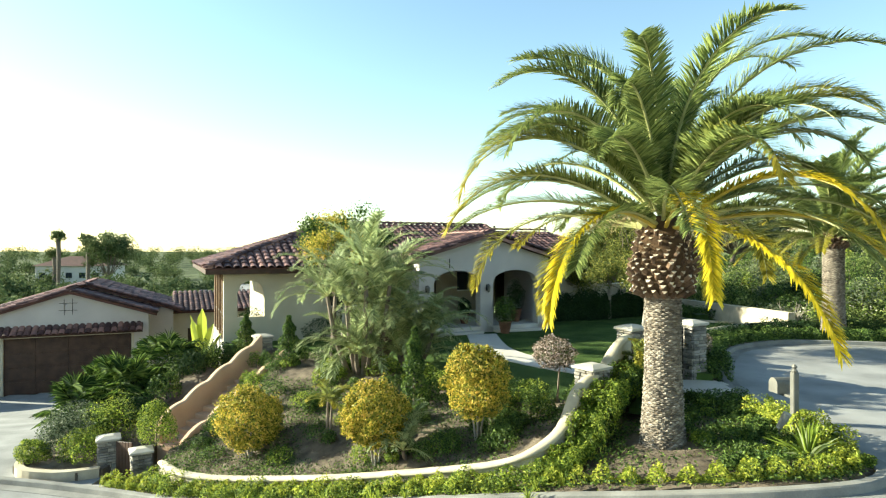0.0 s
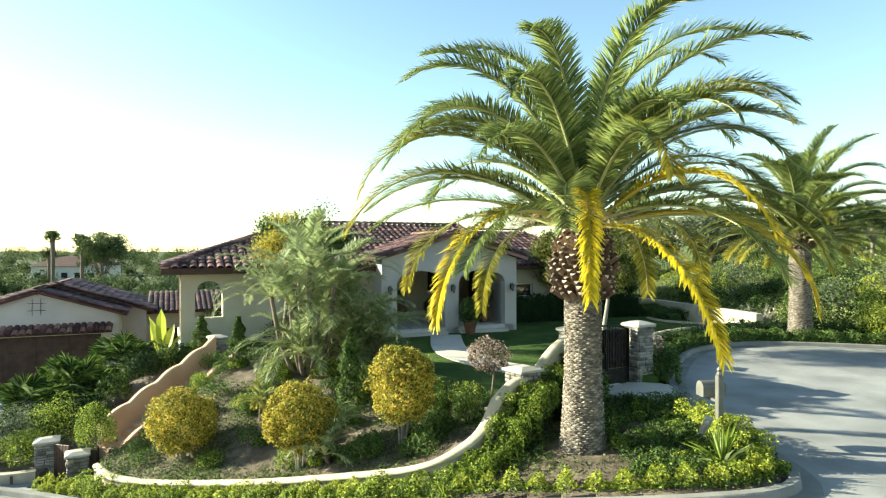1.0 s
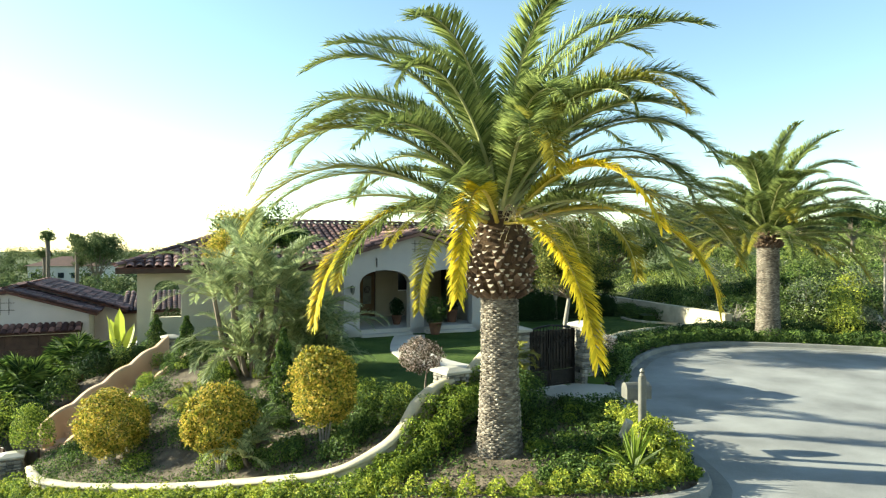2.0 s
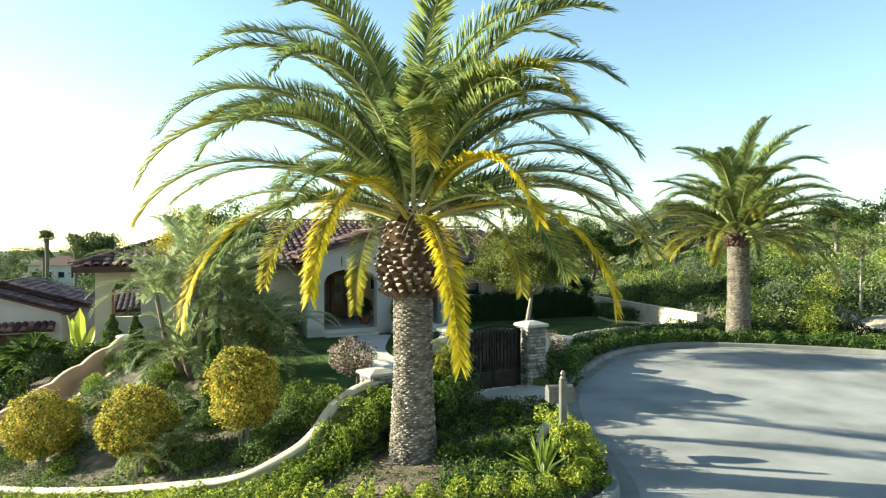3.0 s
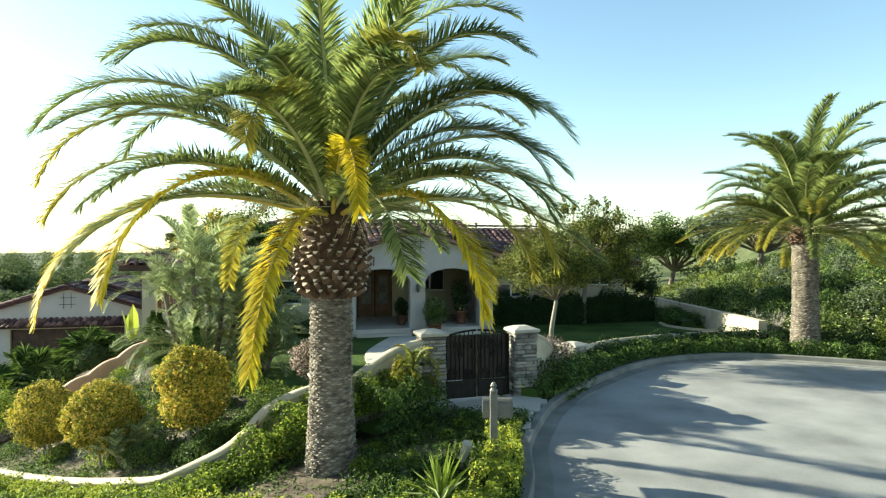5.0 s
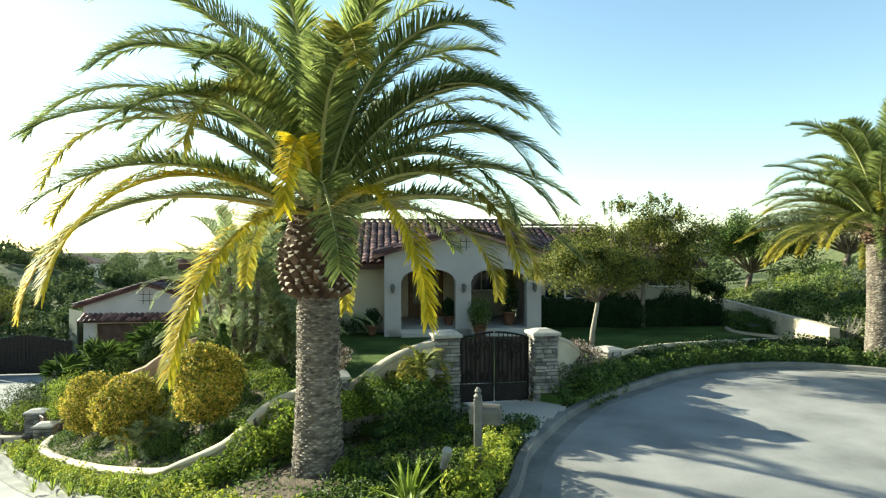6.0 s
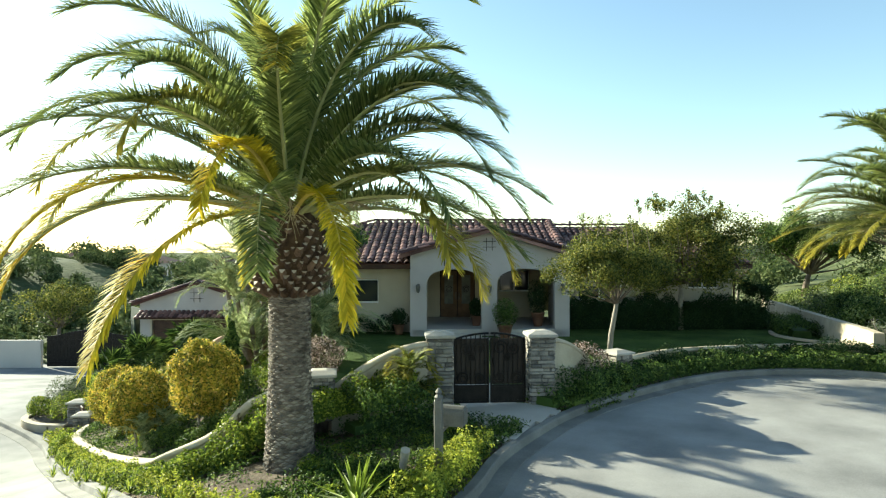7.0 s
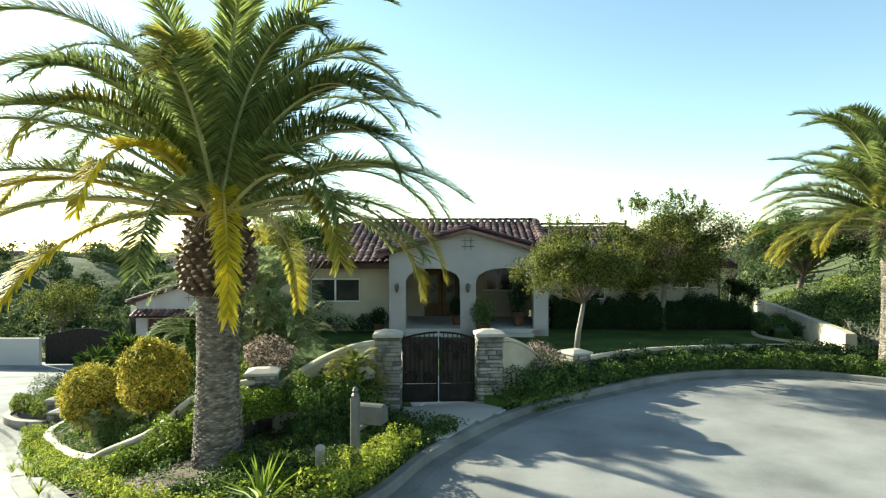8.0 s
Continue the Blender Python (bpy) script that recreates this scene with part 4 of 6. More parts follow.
gpart("front_wall", strip_wall(arched_spans(-6.96, 0.0, -3.25, ggable, [(-6.23, -0.77, -3.25, -0.50, 0.0)], 0.4), 0, 0.25), M_PORTICO, "pale stucco gable front")
gpart("side_wall", strip_wall([(-0.25, 0.0, -3.25, -3.25, GE, GE)], 0.25, 6.5), M_STUCCO)
gpart("side_wall", strip_wall([(-6.96, -6.7, -3.25, -3.25, GE, GE)], 0.25, 6.5), M_STUCCO)
gd = gpart("garage_door", Mesh().box((-3.5, 0.17, -1.87), (5.5, 0.06, 2.78), 0.01), M_WOODDARK, "closed dark brown panelled garage door")
for r in range(4):
    for c in range(4):
        gpart("door_panel", Mesh().box((-5.56 + c * 1.373, 0.13, -2.90 + r * 0.68), (1.24, 0.04, 0.56), 0.015), M_WOODDARK, "", gd)
gpart("door_frame", Mesh().box((-6.28, 0.06, -1.87), (0.12, 0.2, 2.8), 0.01).box((-0.72, 0.06, -1.87), (0.12, 0.2, 2.8), 0.01).box((-3.5, 0.06, -0.44), (5.7, 0.2, 0.12), 0.01), M_STUCCO, "cream door surround", gd)
iron_grid(garage, -3.55, -0.03, 0.95 + 3.2, 0.8)
aw = gpart("awning", roof_slab([(-7.0, -0.65, -0.32), (-0.25, -0.65, -0.32), (-0.25, 0.0, 0.02), (-7.0, 0.0, 0.02)], 0.08), M_WOODDARK, "narrow tiled awning above the garage door")
lay_tiles(aw, slope_tiles((-7.0, -0.65, 2.88), (1, 0, 0), (0, 0.65, 0.34), 6.7, 0.7, lambda a, b: b < 0.7, rng_roof, 0.28, 0.36), 40)
lantern(garage, -0.38, -0.002, 2.0)
for s in (-1, 1):
    hx = 3.9
    pts = [(-3.48, -0.3, GP + 0.13), (-3.48 + s * hx, -0.3, GE - 0.02), (-3.48 + s * hx, 6.8, GE - 0.02), (-3.48, 6.8, GP + 0.13)]
    gr = gpart("garage_roof", roof_slab(pts[::-s]), M_UNDER, "red clay tile roof")
    up = Vector((-s * hx, 0, GP - GE + 0.15))
    org = (-3.48 + s * hx, -0.3 if s > 0 else 6.8, GE - 0.02 + 3.2)
    lay_tiles(gr, slope_tiles(org, (0, s, 0), up, 7.1, up.length, lambda a, b: b < up.length - 0.1, rng_roof) + ridge_tiles((-3.48 + s * hx, -0.24, GE + 3.2), (-3.48, -0.24, GP + 3.33), rng_roof) + (ridge_tiles((-3.48, -0.3, GP + 3.36), (-3.48, 6.8, GP + 3.36), rng_roof) if s > 0 else []), 0)
# rear block and the tiled link to the house
gpart("rear_block", strip_wall([(-8.0, -3.1, -3.25, -3.25, 0.32, 1.75), (-3.1, 1.2, -3.25, -3.25, 1.75, 0.42)], 2.6, 9.0), M_PORTICO, "taller rear gable of the garage")
for s, ex, ez in ((-1, -8.4, 0.30), (1, 1.6, 0.38)):
    pts = [(-3.1, 2.3, 1.92), (ex, 2.3, ez), (ex, 9.2, ez), (-3.1, 9.2, 1.92)]
    rr = gpart("rear_roof", roof_slab(pts[::-s]), M_UNDER, "")
    up = Vector((-3.1 - ex, 0, 1.92 - ez))
    lay_tiles(rr, slope_tiles((ex, 2.3 if s > 0 else 9.2, ez + 3.2), (0, s, 0), up, 6.9, up.length, lambda a, b, n=up.length: b < n - 0.1, rng_roof) + ridge_tiles((ex, 2.36, ez + 3.2), (-3.1, 2.36, 5.12), rng_roof), 0)
gpart("link_wall", strip_wall(arched_spans(1.2, 6.4, -3.25, lambda x: 0.1, [(2.0, 2.9, -3.25, -0.9, 0.0)], 0.4), 4.2, 4.5), M_STUCCO, "stucco link wall with a dark doorway")
gpart("link_door", Mesh().box((2.45, 4.42, -2.0), (0.95, 0.08, 2.3), 0.01), M_WOODDARK, "dark door")
lk = gpart("link_roof", roof_slab([(1.2, 3.7, 0.15), (6.6, 3.7, 0.15), (6.6, 7.4, 1.0), (1.2, 7.4, 1.0)]), M_UNDER, "red clay tile roof of the link")
lay_tiles(lk, slope_tiles((1.2, 3.7, 3.35), (1, 0, 0), (0, 3.7, 0.85), 5.3, 3.75, lambda a, b: True, rng_roof), 0)


# ---- drive gate and boundary wall ----
drive_gate = thing("drive_gate", pose(-23.9, 26.95, -3.2, 0, 0, 26), "closed dark solid driveway gate with a curved top", "gate")
for i in range(24):
    x = -2.3 + i * 0.2
    h = 1.95 + 0.18 * math.cos(x * 1.2)
    part("gate_board", Mesh().box((x, 0, h / 2 + 0.05), (0.195, 0.04, h), 0.006), M_IRON, drive_gate)
part("gate_rail", Mesh().box((0, -0.04, 0.3), (4.7, 0.05, 0.1), 0.008).box((0, -0.04, 1.6), (4.7, 0.05, 0.1), 0.008), M_IRON, drive_gate)
single("boundary_wall", Mesh().sweep([(-34, 21.5, -1.6), (-30, 24.0, -1.6), (-26.3, 25.75, -1.6)], [(-0.12, -1.8), (-0.12, 0.0), (0.12, 0.0), (0.12, -1.8)]), M_FARWALL, "pale plastered boundary wall beside the drive gate", "wall", kind="structure")
single("screen_fence", Mesh().sweep([(-21.7, 28.3, -1.0), (-24.5, 31.5, -1.0), (-28, 33, -1.0)], [(-0.04, -2.4), (-0.04, 0.7), (0.04, 0.7), (0.04, -2.4)]), surface("green_screen", (0.03, 0.045, 0.035), (0.06, 0.08, 0.06), 1, 0.9, 0.2), "dark green privacy screen beside the garage", "fence", kind="structure")


# ---- garden steps by the side gate ----
steps = thing("garden_steps", pose(0, 0, 0), "peach stucco stair with scalloped side walls climbing the slope", "stairs", kind="structure")
A, B = Vector((-7.6, 16.85, 0)), Vector((-5.75, 20.35, 0))
run = (B - A)
perp = Vector((run.y, -run.x, 0)).normalized()
for off, lift, nm in ((-0.50, 0.0, "side_wall"), (0.50, -0.42, "side_wall")):
    line = []
    for i in range(61):
        s = i / 60
        p = A + run * s + perp * off
        line.append((p.x, p.y, -1.08 + 1.85 * s + lift + 0.09 * abs(math.sin(s * math.pi * 4.5))))
    part(nm, Mesh().sweep(line, [(-0.10, -1.6), (-0.10, -0.02), (-0.06, 0.02), (0.06, 0.02), (0.10, -0.02), (0.10, -1.6)]), M_PINK, steps, "scalloped peach stucco wall")
for i in range(13):
    s = (i + 0.5) / 13
    p = A + run * s
    part("step", Mesh().box((p.x, p.y, -1.75 + 1.85 * s - 0.2), (1.0, 0.34, 0.42), 0.012, math.degrees(math.atan2(run.y, run.x)) - 90), M_PINK, steps)
side_gate = thing("side_gate", pose(-8.35, 15.92, -2.15, 0, 0, -28), "small dark timber side gate between stone pillars", "gate")
for i in range(5):
    part("board", Mesh().box((-0.26 + i * 0.13, 0, 0.45), (0.12, 0.04, 0.85 + 0.02 * i), 0.006), M_WOODDARK, side_gate)
planter_line = curve_points([(-8.9, 15.75, -1.85), (-9.8, 15.45, -1.85), (-10.9, 15.7, -1.85), (-11.4, 16.6, -1.85), (-11.5, 18.2, -1.85)], 0.2)
single("planter_wall", Mesh().sweep(planter_line, [(-0.1, -0.5), (-0.1, 0.0), (0.1, 0.0), (0.1, -0.5)]), M_CAP, "low curved cream planter wall beside the driveway", "wall", kind="structure")
planter_outline = [(p.x, p.y) for p in planter_line] + [(-11.8, 21), (-12.4, 25), (-12.8, 30), (-9.0, 29), (-9.0, 22), (-6.5, 20.6), (-8.2, 17.0), (-8.7, 16.2)]


def side_z(x, y):
    d = smooth(-12.4, -7.6, x + 0.25 * (y - 20) * (1 if y < 20 else 0.3))
    return street_z(x, y) + 0.2 + (0.1 - street_z(x, y)) * d * 0.75 * smooth(16, 20.5, y)


single("side_bed", sheet(planter_outline, side_z, 0.25, 0.9), M_SOIL, "planted bed on the slope beside the driveway", "flower bed", kind="structure")


# ---- mailbox ----
mail = thing("mailbox", pose(6.38, 11.03, 0.32, 0, 0, 8), "grey metal mailbox on a timber post in the planting strip", "mailbox")
part("post", Mesh().box((0, 0, 0.62), (0.11, 0.11, 1.24), 0.012).lathe([(0.055, 0), (0.06, 0.03), (0.03, 0.07), (0.05, 0.1), (0.02, 0.15)], 8, (0, 0, 1.24)), M_GREY, mail, "weathered grey post with a finial")
bx = Mesh()
prof = [(-0.12, 0.0), (0.12, 0.0), (0.12, 0.16)] + [(0.12 * math.cos(a), 0.16 + 0.12 * math.sin(a)) for a in [math.pi * k / 8 for k in range(1, 8)]] + [(-0.12, 0.16)]
n = len(prof)
bx.add([(-0.16, x + 0.36, z + 0.80) for x, z in prof] + [(0.28, x + 0.36, z + 0.80) for x, z in prof], [tuple(range(n))[::-1], tuple(range(n, 2 * n))] + [(i, (i + 1) % n, n + (i + 1) % n, n + i) for i in range(n)])
mb = part("box", bx, M_GREY, mail, "domed grey box")
part("door", Mesh().box((0.285, 0.36, 0.92), (0.02, 0.22, 0.22), 0.006), M_GREY, mb)
part("flag", Mesh().box((0.1, 0.49, 1.0), (0.16, 0.012, 0.05), 0.003), M_GREY, mb)
part("arm", Mesh().box((0, 0.22, 0.78), (0.09, 0.5, 0.05), 0.006), M_GREY, mail)


# ---- palms ----
def frond_bend(power=1.8):
    """Reach and rise of unit fronds over a table of first slopes and bends."""
    slopes, bends = np.radians(np.arange(-40, 89, 2.0)), np.radians(np.arange(4, 200, 3.0))
    u = (np.arange(48) + 0.5) / 48
    el = slopes[:, None, None] - bends[None, :, None] * u ** power
    return slopes, bends, np.cos(el).mean(2), np.sin(el).mean(2)


def frond_line(base, azimuth, slope, bend, length, sway=0.0, power=1.8, n=40):
    """The stem of a frond that leaves the crown at a slope and bends down along its length."""
    u = (np.arange(n - 1) + 0.5) / (n - 1)
    el = slope - bend * u ** power
    az = azimuth + sway * u ** 2
    d = np.stack([np.cos(az) * np.cos(el), np.sin(az) * np.cos(el), np.sin(el)], 1) * length / (n - 1)
    return np.concatenate([np.array([base], float), np.array(base, float) + np.cumsum(d, 0)])


BEND_TABLE = frond_bend()


def line_to(base, tip, length):
    """The bent stem of a given length that ends at the tip."""
    c = np.array(tip, float) - np.array(base, float)
    slopes, bends, reach, rise = BEND_TABLE
    length = max(length, 1.015 * np.linalg.norm(c))
    miss = (reach - math.hypot(c[0], c[1]) / length) ** 2 + (rise - c[2] / length) ** 2
    i, j = np.unravel_index(np.argmin(miss), miss.shape)
    line = frond_line(base, math.atan2(c[1], c[0]), slopes[i], bends[j], length)
    return line + np.linspace(0, 1, 40)[:, None] ** 1.5 * (np.array(tip, float) - line[-1])


def frond_arrays(rng, line, leaflet=0.50, count=250, droop=0.05, wide=0.026, vee=0.38, narrow=0.0, stem_r=0.04):
    """A feather frond along its bent stem: the stem and its leaflets."""
    up = np.array([0, 0, 1.0])
    stem = Mesh().tube([tuple(p) for p in line[::3]], [stem_r * (1 - 0.88 * k / 13) for k in range(len(line[::3]))], 5)
    verts, faces, alongs = [], [], []
    reach = line[-1] - line[0]
    flat_side = np.cross(np.array([reach[0], reach[1], 0.0]), up)
    flat_side = flat_side / max(1e-6, np.linalg.norm(flat_side))
    for s in (-1, 1):
        u = np.linspace(0.07, 0.995, count) + rng.uniform(-0.003, 0.003, count)
        u = np.clip(u, 0, 0.999)
        k = u * 39
        i = k.astype(int)
        fr = (k - i)[:, None]
        p = line[i] * (1 - fr) + line[i + 1] * fr
        tan = unit(line[np.minimum(i + 1, 39)] - line[np.maximum(i - 1, 0)])
        nrm = unit(np.cross(flat_side, tan))
        side = np.cross(tan, nrm) * s
        envelope = np.minimum(1, 0.22 + 2.8 * (u - 0.06)) * np.where(u > 0.72, 1 - 0.5 * (u - 0.72) / 0.28, 1)
        ln = (leaflet * envelope * rng.uniform(0.85, 1.1, count))[:, None]
        ang = np.radians((57 - 22 * u) * (1 - narrow) + rng.normal(0, 5, count))[:, None]
        lifted = (vee + rng.normal(0, 0.20, count))[:, None]
        d = unit(tan * np.cos(ang) + (side + nrm * lifted) * np.sin(ang))
        w = wide * rng.uniform(0.8, 1.1, count)[:, None]
        across = unit(np.cross(d, nrm + side * 0.3))
        mid = p + d * ln * 0.55
        end = p + d * ln * 0.97 - up * ln * (droop + rng.uniform(0, 0.06, count)[:, None])
        q = np.stack([p - across * w * 0.35, p + across * w * 0.35, mid + across * w * 0.5, mid - across * w * 0.5, end], 1)
        verts.append(q.reshape(-1, 3))
        alongs.append(np.repeat(u, 5))
        idx = np.arange(count)[:, None] * 5 + (0 if s < 0 else count * 5)
        faces.append(np.concatenate([idx + np.array([[0, 1, 2]]), idx + np.array([[0, 2, 3]]), idx + np.array([[3, 2, 4]])], 0))
    return stem, np.concatenate(verts), np.concatenate(faces), np.concatenate(alongs)


def add_frond(parent, rng, line, kind, **k):
    stem, v, f, along = frond_arrays(rng, line, **k)
    blade = {"green": M_FROND, "yellow": M_FRONDY, "hanging": M_FRONDY, "turning": M_FRONDM, "blue": M_FRONDP}[kind]
    label = {"green": "", "yellow": "golden yellow drooping frond", "hanging": "golden yellow frond hanging before the trunk", "turning": "yellowing frond", "blue": ""}[kind]
    me = arrays_mesh("frond", v, f, blade)
    me.attributes.new("along", "FLOAT", "POINT").data.foreach_set("value", along.astype(np.float32))
    fr = part("frond", me, None, parent, label)
    part("frond_stem", stem, M_RACHISY if kind in ("yellow", "hanging") else M_RACHIS, fr)
    return fr


def palm_trunk(parent, height, r0, r1, boss0, boss1, boss_r, rng, pieces=False):
    """Trunk ringed with diamond leaf scars, and the swollen boss of cut stubs below the crown."""
    core = Mesh().lathe([(r0 * 1.08, -0.15), (r0 * 1.0, 0.15), (r0 * 0.96 - 0.012, 0.5), (r1 - 0.012, 1.5), (r1 - 0.012, boss0), (boss_r * 0.82, boss0 + 0.12), (boss_r * 0.95, boss0 + 0.45), (boss_r * 0.86, boss1), (boss_r * 0.45, boss1 + 0.45)], 20)
    tr = part("trunk", core, M_BARK, parent, "stout grey-brown palm trunk with leaf scars")
    scars = Mesh()
    z, row = 0.0, 0
    while z < boss0:
        s = z / boss0
        r = r0 * (1.06 - 0.10 * min(1, z / 0.5)) if z < 0.5 else r0 * 0.96 + (r1 - r0 * 0.96) * min(1, (z - 0.5) / 1.0)
        n = int(2 * math.pi * r / 0.112)
        for k in range(n):
            a = 2 * math.pi * (k + 0.5 * (row % 2)) / n + rng.uniform(-0.05, 0.05)
            w, h = 2 * math.pi * r / n * rng.uniform(0.46, 0.56), rng.uniform(0.022, 0.034)
            o = Vector((math.cos(a), math.sin(a), 0))
            t = Vector((-math.sin(a), math.cos(a), 0))
            c = o * r + Vector((0, 0, z + rng.uniform(-0.01, 0.01)))
            up = Vector((0, 0, 1))
            top = rng.uniform(0.010, 0.034)
            scars.add([c - t * w, c - up * h * 0.6 + o * top * 0.3, c + t * w, c + up * h + o * 0.004, c + o * top + up * h * 0.3], [(0, 1, 4), (1, 2, 4), (2, 3, 4), (3, 0, 4)])
        z += 0.038
        row += 1
    part("scar_field", scars, M_TRUNK, tr, "rows of grey diamond leaf scars")["kind"] = "stuff"
    part("boss", Mesh().lathe([(boss_r * 0.70, boss0 + 0.03), (boss_r * 0.86, boss0 + 0.15), (boss_r * 0.985, boss0 + 0.45), (boss_r * 0.90, boss1), (boss_r * 0.5, boss1 + 0.46)], 20), M_FIBRE, tr, "dark fibrous swollen top of the trunk", True)
    stubs, zz, row = Mesh(), boss0 + 0.02, 0
    while zz < boss1 + 0.12:
        s = (zz - boss0) / (boss1 - boss0)
        r = boss_r * (0.80 + 0.22 * math.sin(math.pi * min(1, s * 0.95 + 0.08)))
        n = int(2 * math.pi * r / 0.165)
        for k in range(n):
            a = 2 * math.pi * (k + 0.5 * (row % 2)) / n + rng.uniform(-0.03, 0.03)
            o, t = Vector((math.cos(a), math.sin(a), 0)), Vector((-math.sin(a), math.cos(a), 0))
            d = (o + Vector((0, 0, 0.55 + 0.5 * s))).normalized()
            nn = d.cross(t)
            c = o * (r - 0.12) + Vector((0, 0, zz))
            ln, w, th = rng.uniform(0.12, 0.25), 0.066 * rng.uniform(0.7, 1.15), rng.uniform(0.04, 0.065)
            e = c + d * ln
            one = Mesh() if pieces else stubs
            one.add([c - t * w, c + t * w, c + t * w * 0.6 - nn * th, c - t * w * 0.6 - nn * th, e - t * w * 0.7, e + t * w * 0.7, e + t * w * 0.1 - nn * th * 0.9, e - t * w * 0.25 - nn * th * 0.9], [(0, 1, 5, 4), (1, 2, 6, 5), (2, 3, 7, 6), (3, 0, 4, 7), (4, 5, 6, 7)])
            if pieces:
                stub = part("frond_stub", one, M_STUB, tr)
                stub.data.materials.append(M_CUT)
                stub.data.polygons[4].material_index = 1
        zz += 0.09
        row += 1
    if not pieces:
        part("stub_field", stubs, M_STUB, tr, "brown and buff cut frond stubs")["kind"] = "stuff"
    return tr


def palm(x, y, z, label, named, free, seed, crown_z, trunk, lengths=(3.6, 4.4), slopes=(84, 2), bend=(80, 115), old=0.86):
    rng, nrng = random.Random(seed), np.random.RandomState(seed)
    p = thing("date_palm", pose(x, y, z), label, "palm tree", "date palms")
    palm_trunk(p, crown_z, *trunk, rng, bool(named))
    for tip, kind in named:
        t = Vector(tip) - Vector((x, y, z))
        a = math.atan2(t.y, t.x)
        r = 0.30 if t.z < crown_z else 0.2
        b = (r * math.cos(a), r * math.sin(a), crown_z - (0.18 if t.z < crown_z else -0.15))
        chord = (Vector(b) - t).length
        stretch = 1.07 if kind == "hanging" else 1.15 if t.z < crown_z else 1.20
        add_frond(p, nrng, line_to(b, t, max(0.0 if kind == "hanging" else lengths[0], chord * stretch)), kind, **({"narrow": 0.25, "leaflet": 0.36, "droop": 0.07, "wide": 0.028} if kind in ("yellow", "hanging") else {"wide": 0.03} if t.z < crown_z else {}))
    for i in range(free):
        a = i * 2.39996 + rng.uniform(-0.25, 0.25)
        s = (i + 0.5) / free
        ln = rng.uniform(*lengths) * (1.12 if s < 0.2 else 1.0)
        slope = slopes[0] + (slopes[1] - slopes[0]) * s ** 0.9 + rng.uniform(-6, 6)
        r = 0.06 + 0.24 * s
        b = (r * math.cos(a), r * math.sin(a), crown_z + 0.35 - 0.5 * s)
        kind = "green" if s < old else rng.choice(["turning", "turning", "green"])
        add_frond(p, nrng, frond_line(b, a, radians(slope), radians(rng.uniform(*bend) * (1.12 - 0.5 * s)), ln, rng.uniform(-0.25, 0.25)), kind)
    for i in range(9):
        a, ln = i * 2.39996 + 0.6, rng.uniform(0.9, 1.5)
        line = frond_line((0.25 * math.cos(a), 0.25 * math.sin(a), crown_z - 0.05), a, radians(rng.uniform(5, 40)), radians(rng.uniform(40, 90)), ln, 0, 1.4, 12)
        m = Mesh().tube([tuple(q) for q in line], [0.022 * (1 - 0.06 * k) for k in range(12)], 5)
        for k in range(26):
            q = Vector(line[rng.randint(6, 11)])
            d = Vector((math.cos(a) * 0.5 + rng.uniform(-0.6, 0.6), math.sin(a) * 0.5 + rng.uniform(-0.6, 0.6), rng.uniform(-0.9, 0.2))).normalized()
            e = q + d * rng.uniform(0.25, 0.5)
            m.tube([q, (q + e) / 2 + Vector((0, 0, 0.03)), e], [0.005, 0.004, 0.003], 3)
        part("flower_stalk", m, M_STRAW, p, "dried straw-coloured flower stalk")
    return p


NAMED = [((1.77, 10.94, 7.3), "green"), ((0.9, 9.8, 6.43), "green"), ((0.88, 8.6, 5.14), "green"), ((6.14, 9.86, 7.24), "green"), ((6.93, 9.73, 6.1), "green"),
         ((6.0, 8.1, 5.45), "turning"), ((7.5, 10.6, 5.18), "green"), ((7.33, 12.0, 4.17), "green"), ((5.36, 13.0, 7.0), "green"), ((0.06, 9.6, 4.08), "turning"),
         ((1.42, 8.1, 2.82), "yellow"), ((3.16, 7.07, 3.23), "yellow"), ((4.65, 7.1, 2.55), "hanging"), ((6.57, 8.5, 2.93), "yellow"), ((7.3, 9.4, 3.5), "turning"), ((5.5, 7.6, 4.0), "yellow"),
         ((0.74, 13.4, 2.96), "turning"), ((2.4, 14.6, 2.34), "turning"), ((6.0, 13.7, 2.8), "turning"), ((6.87, 12.87, 3.2), "turning"), ((4.3, 7.66, 4.7), "turning"),
         ((0.25, 9.3, 4.6), "turning"), ((0.5, 10.7, 5.2), "green"), ((7.2, 10.9, 4.6), "green"), ((6.9, 11.6, 5.8), "green"), ((0.9, 11.6, 6.0), "green"), ((1.2, 12.6, 4.7), "green"), ((2.6, 8.2, 6.6), "green")]
palm(3.93, 10.86, 0.30, "tall date palm with green and yellow drooping fronds", NAMED, 36, 11, 4.05, (0.365, 0.305, 2.66, 3.62, 0.54), (3.5, 4.0), (86, 8), (85, 118), 0.97)
palm(14.85, 23.1, 0.44, "smaller date palm beside the turning circle", [], 72, 12, 3.85, (0.42, 0.36, 3.35, 3.75, 0.46), (3.1, 3.8), (89, -2), (60, 105), 0.62)


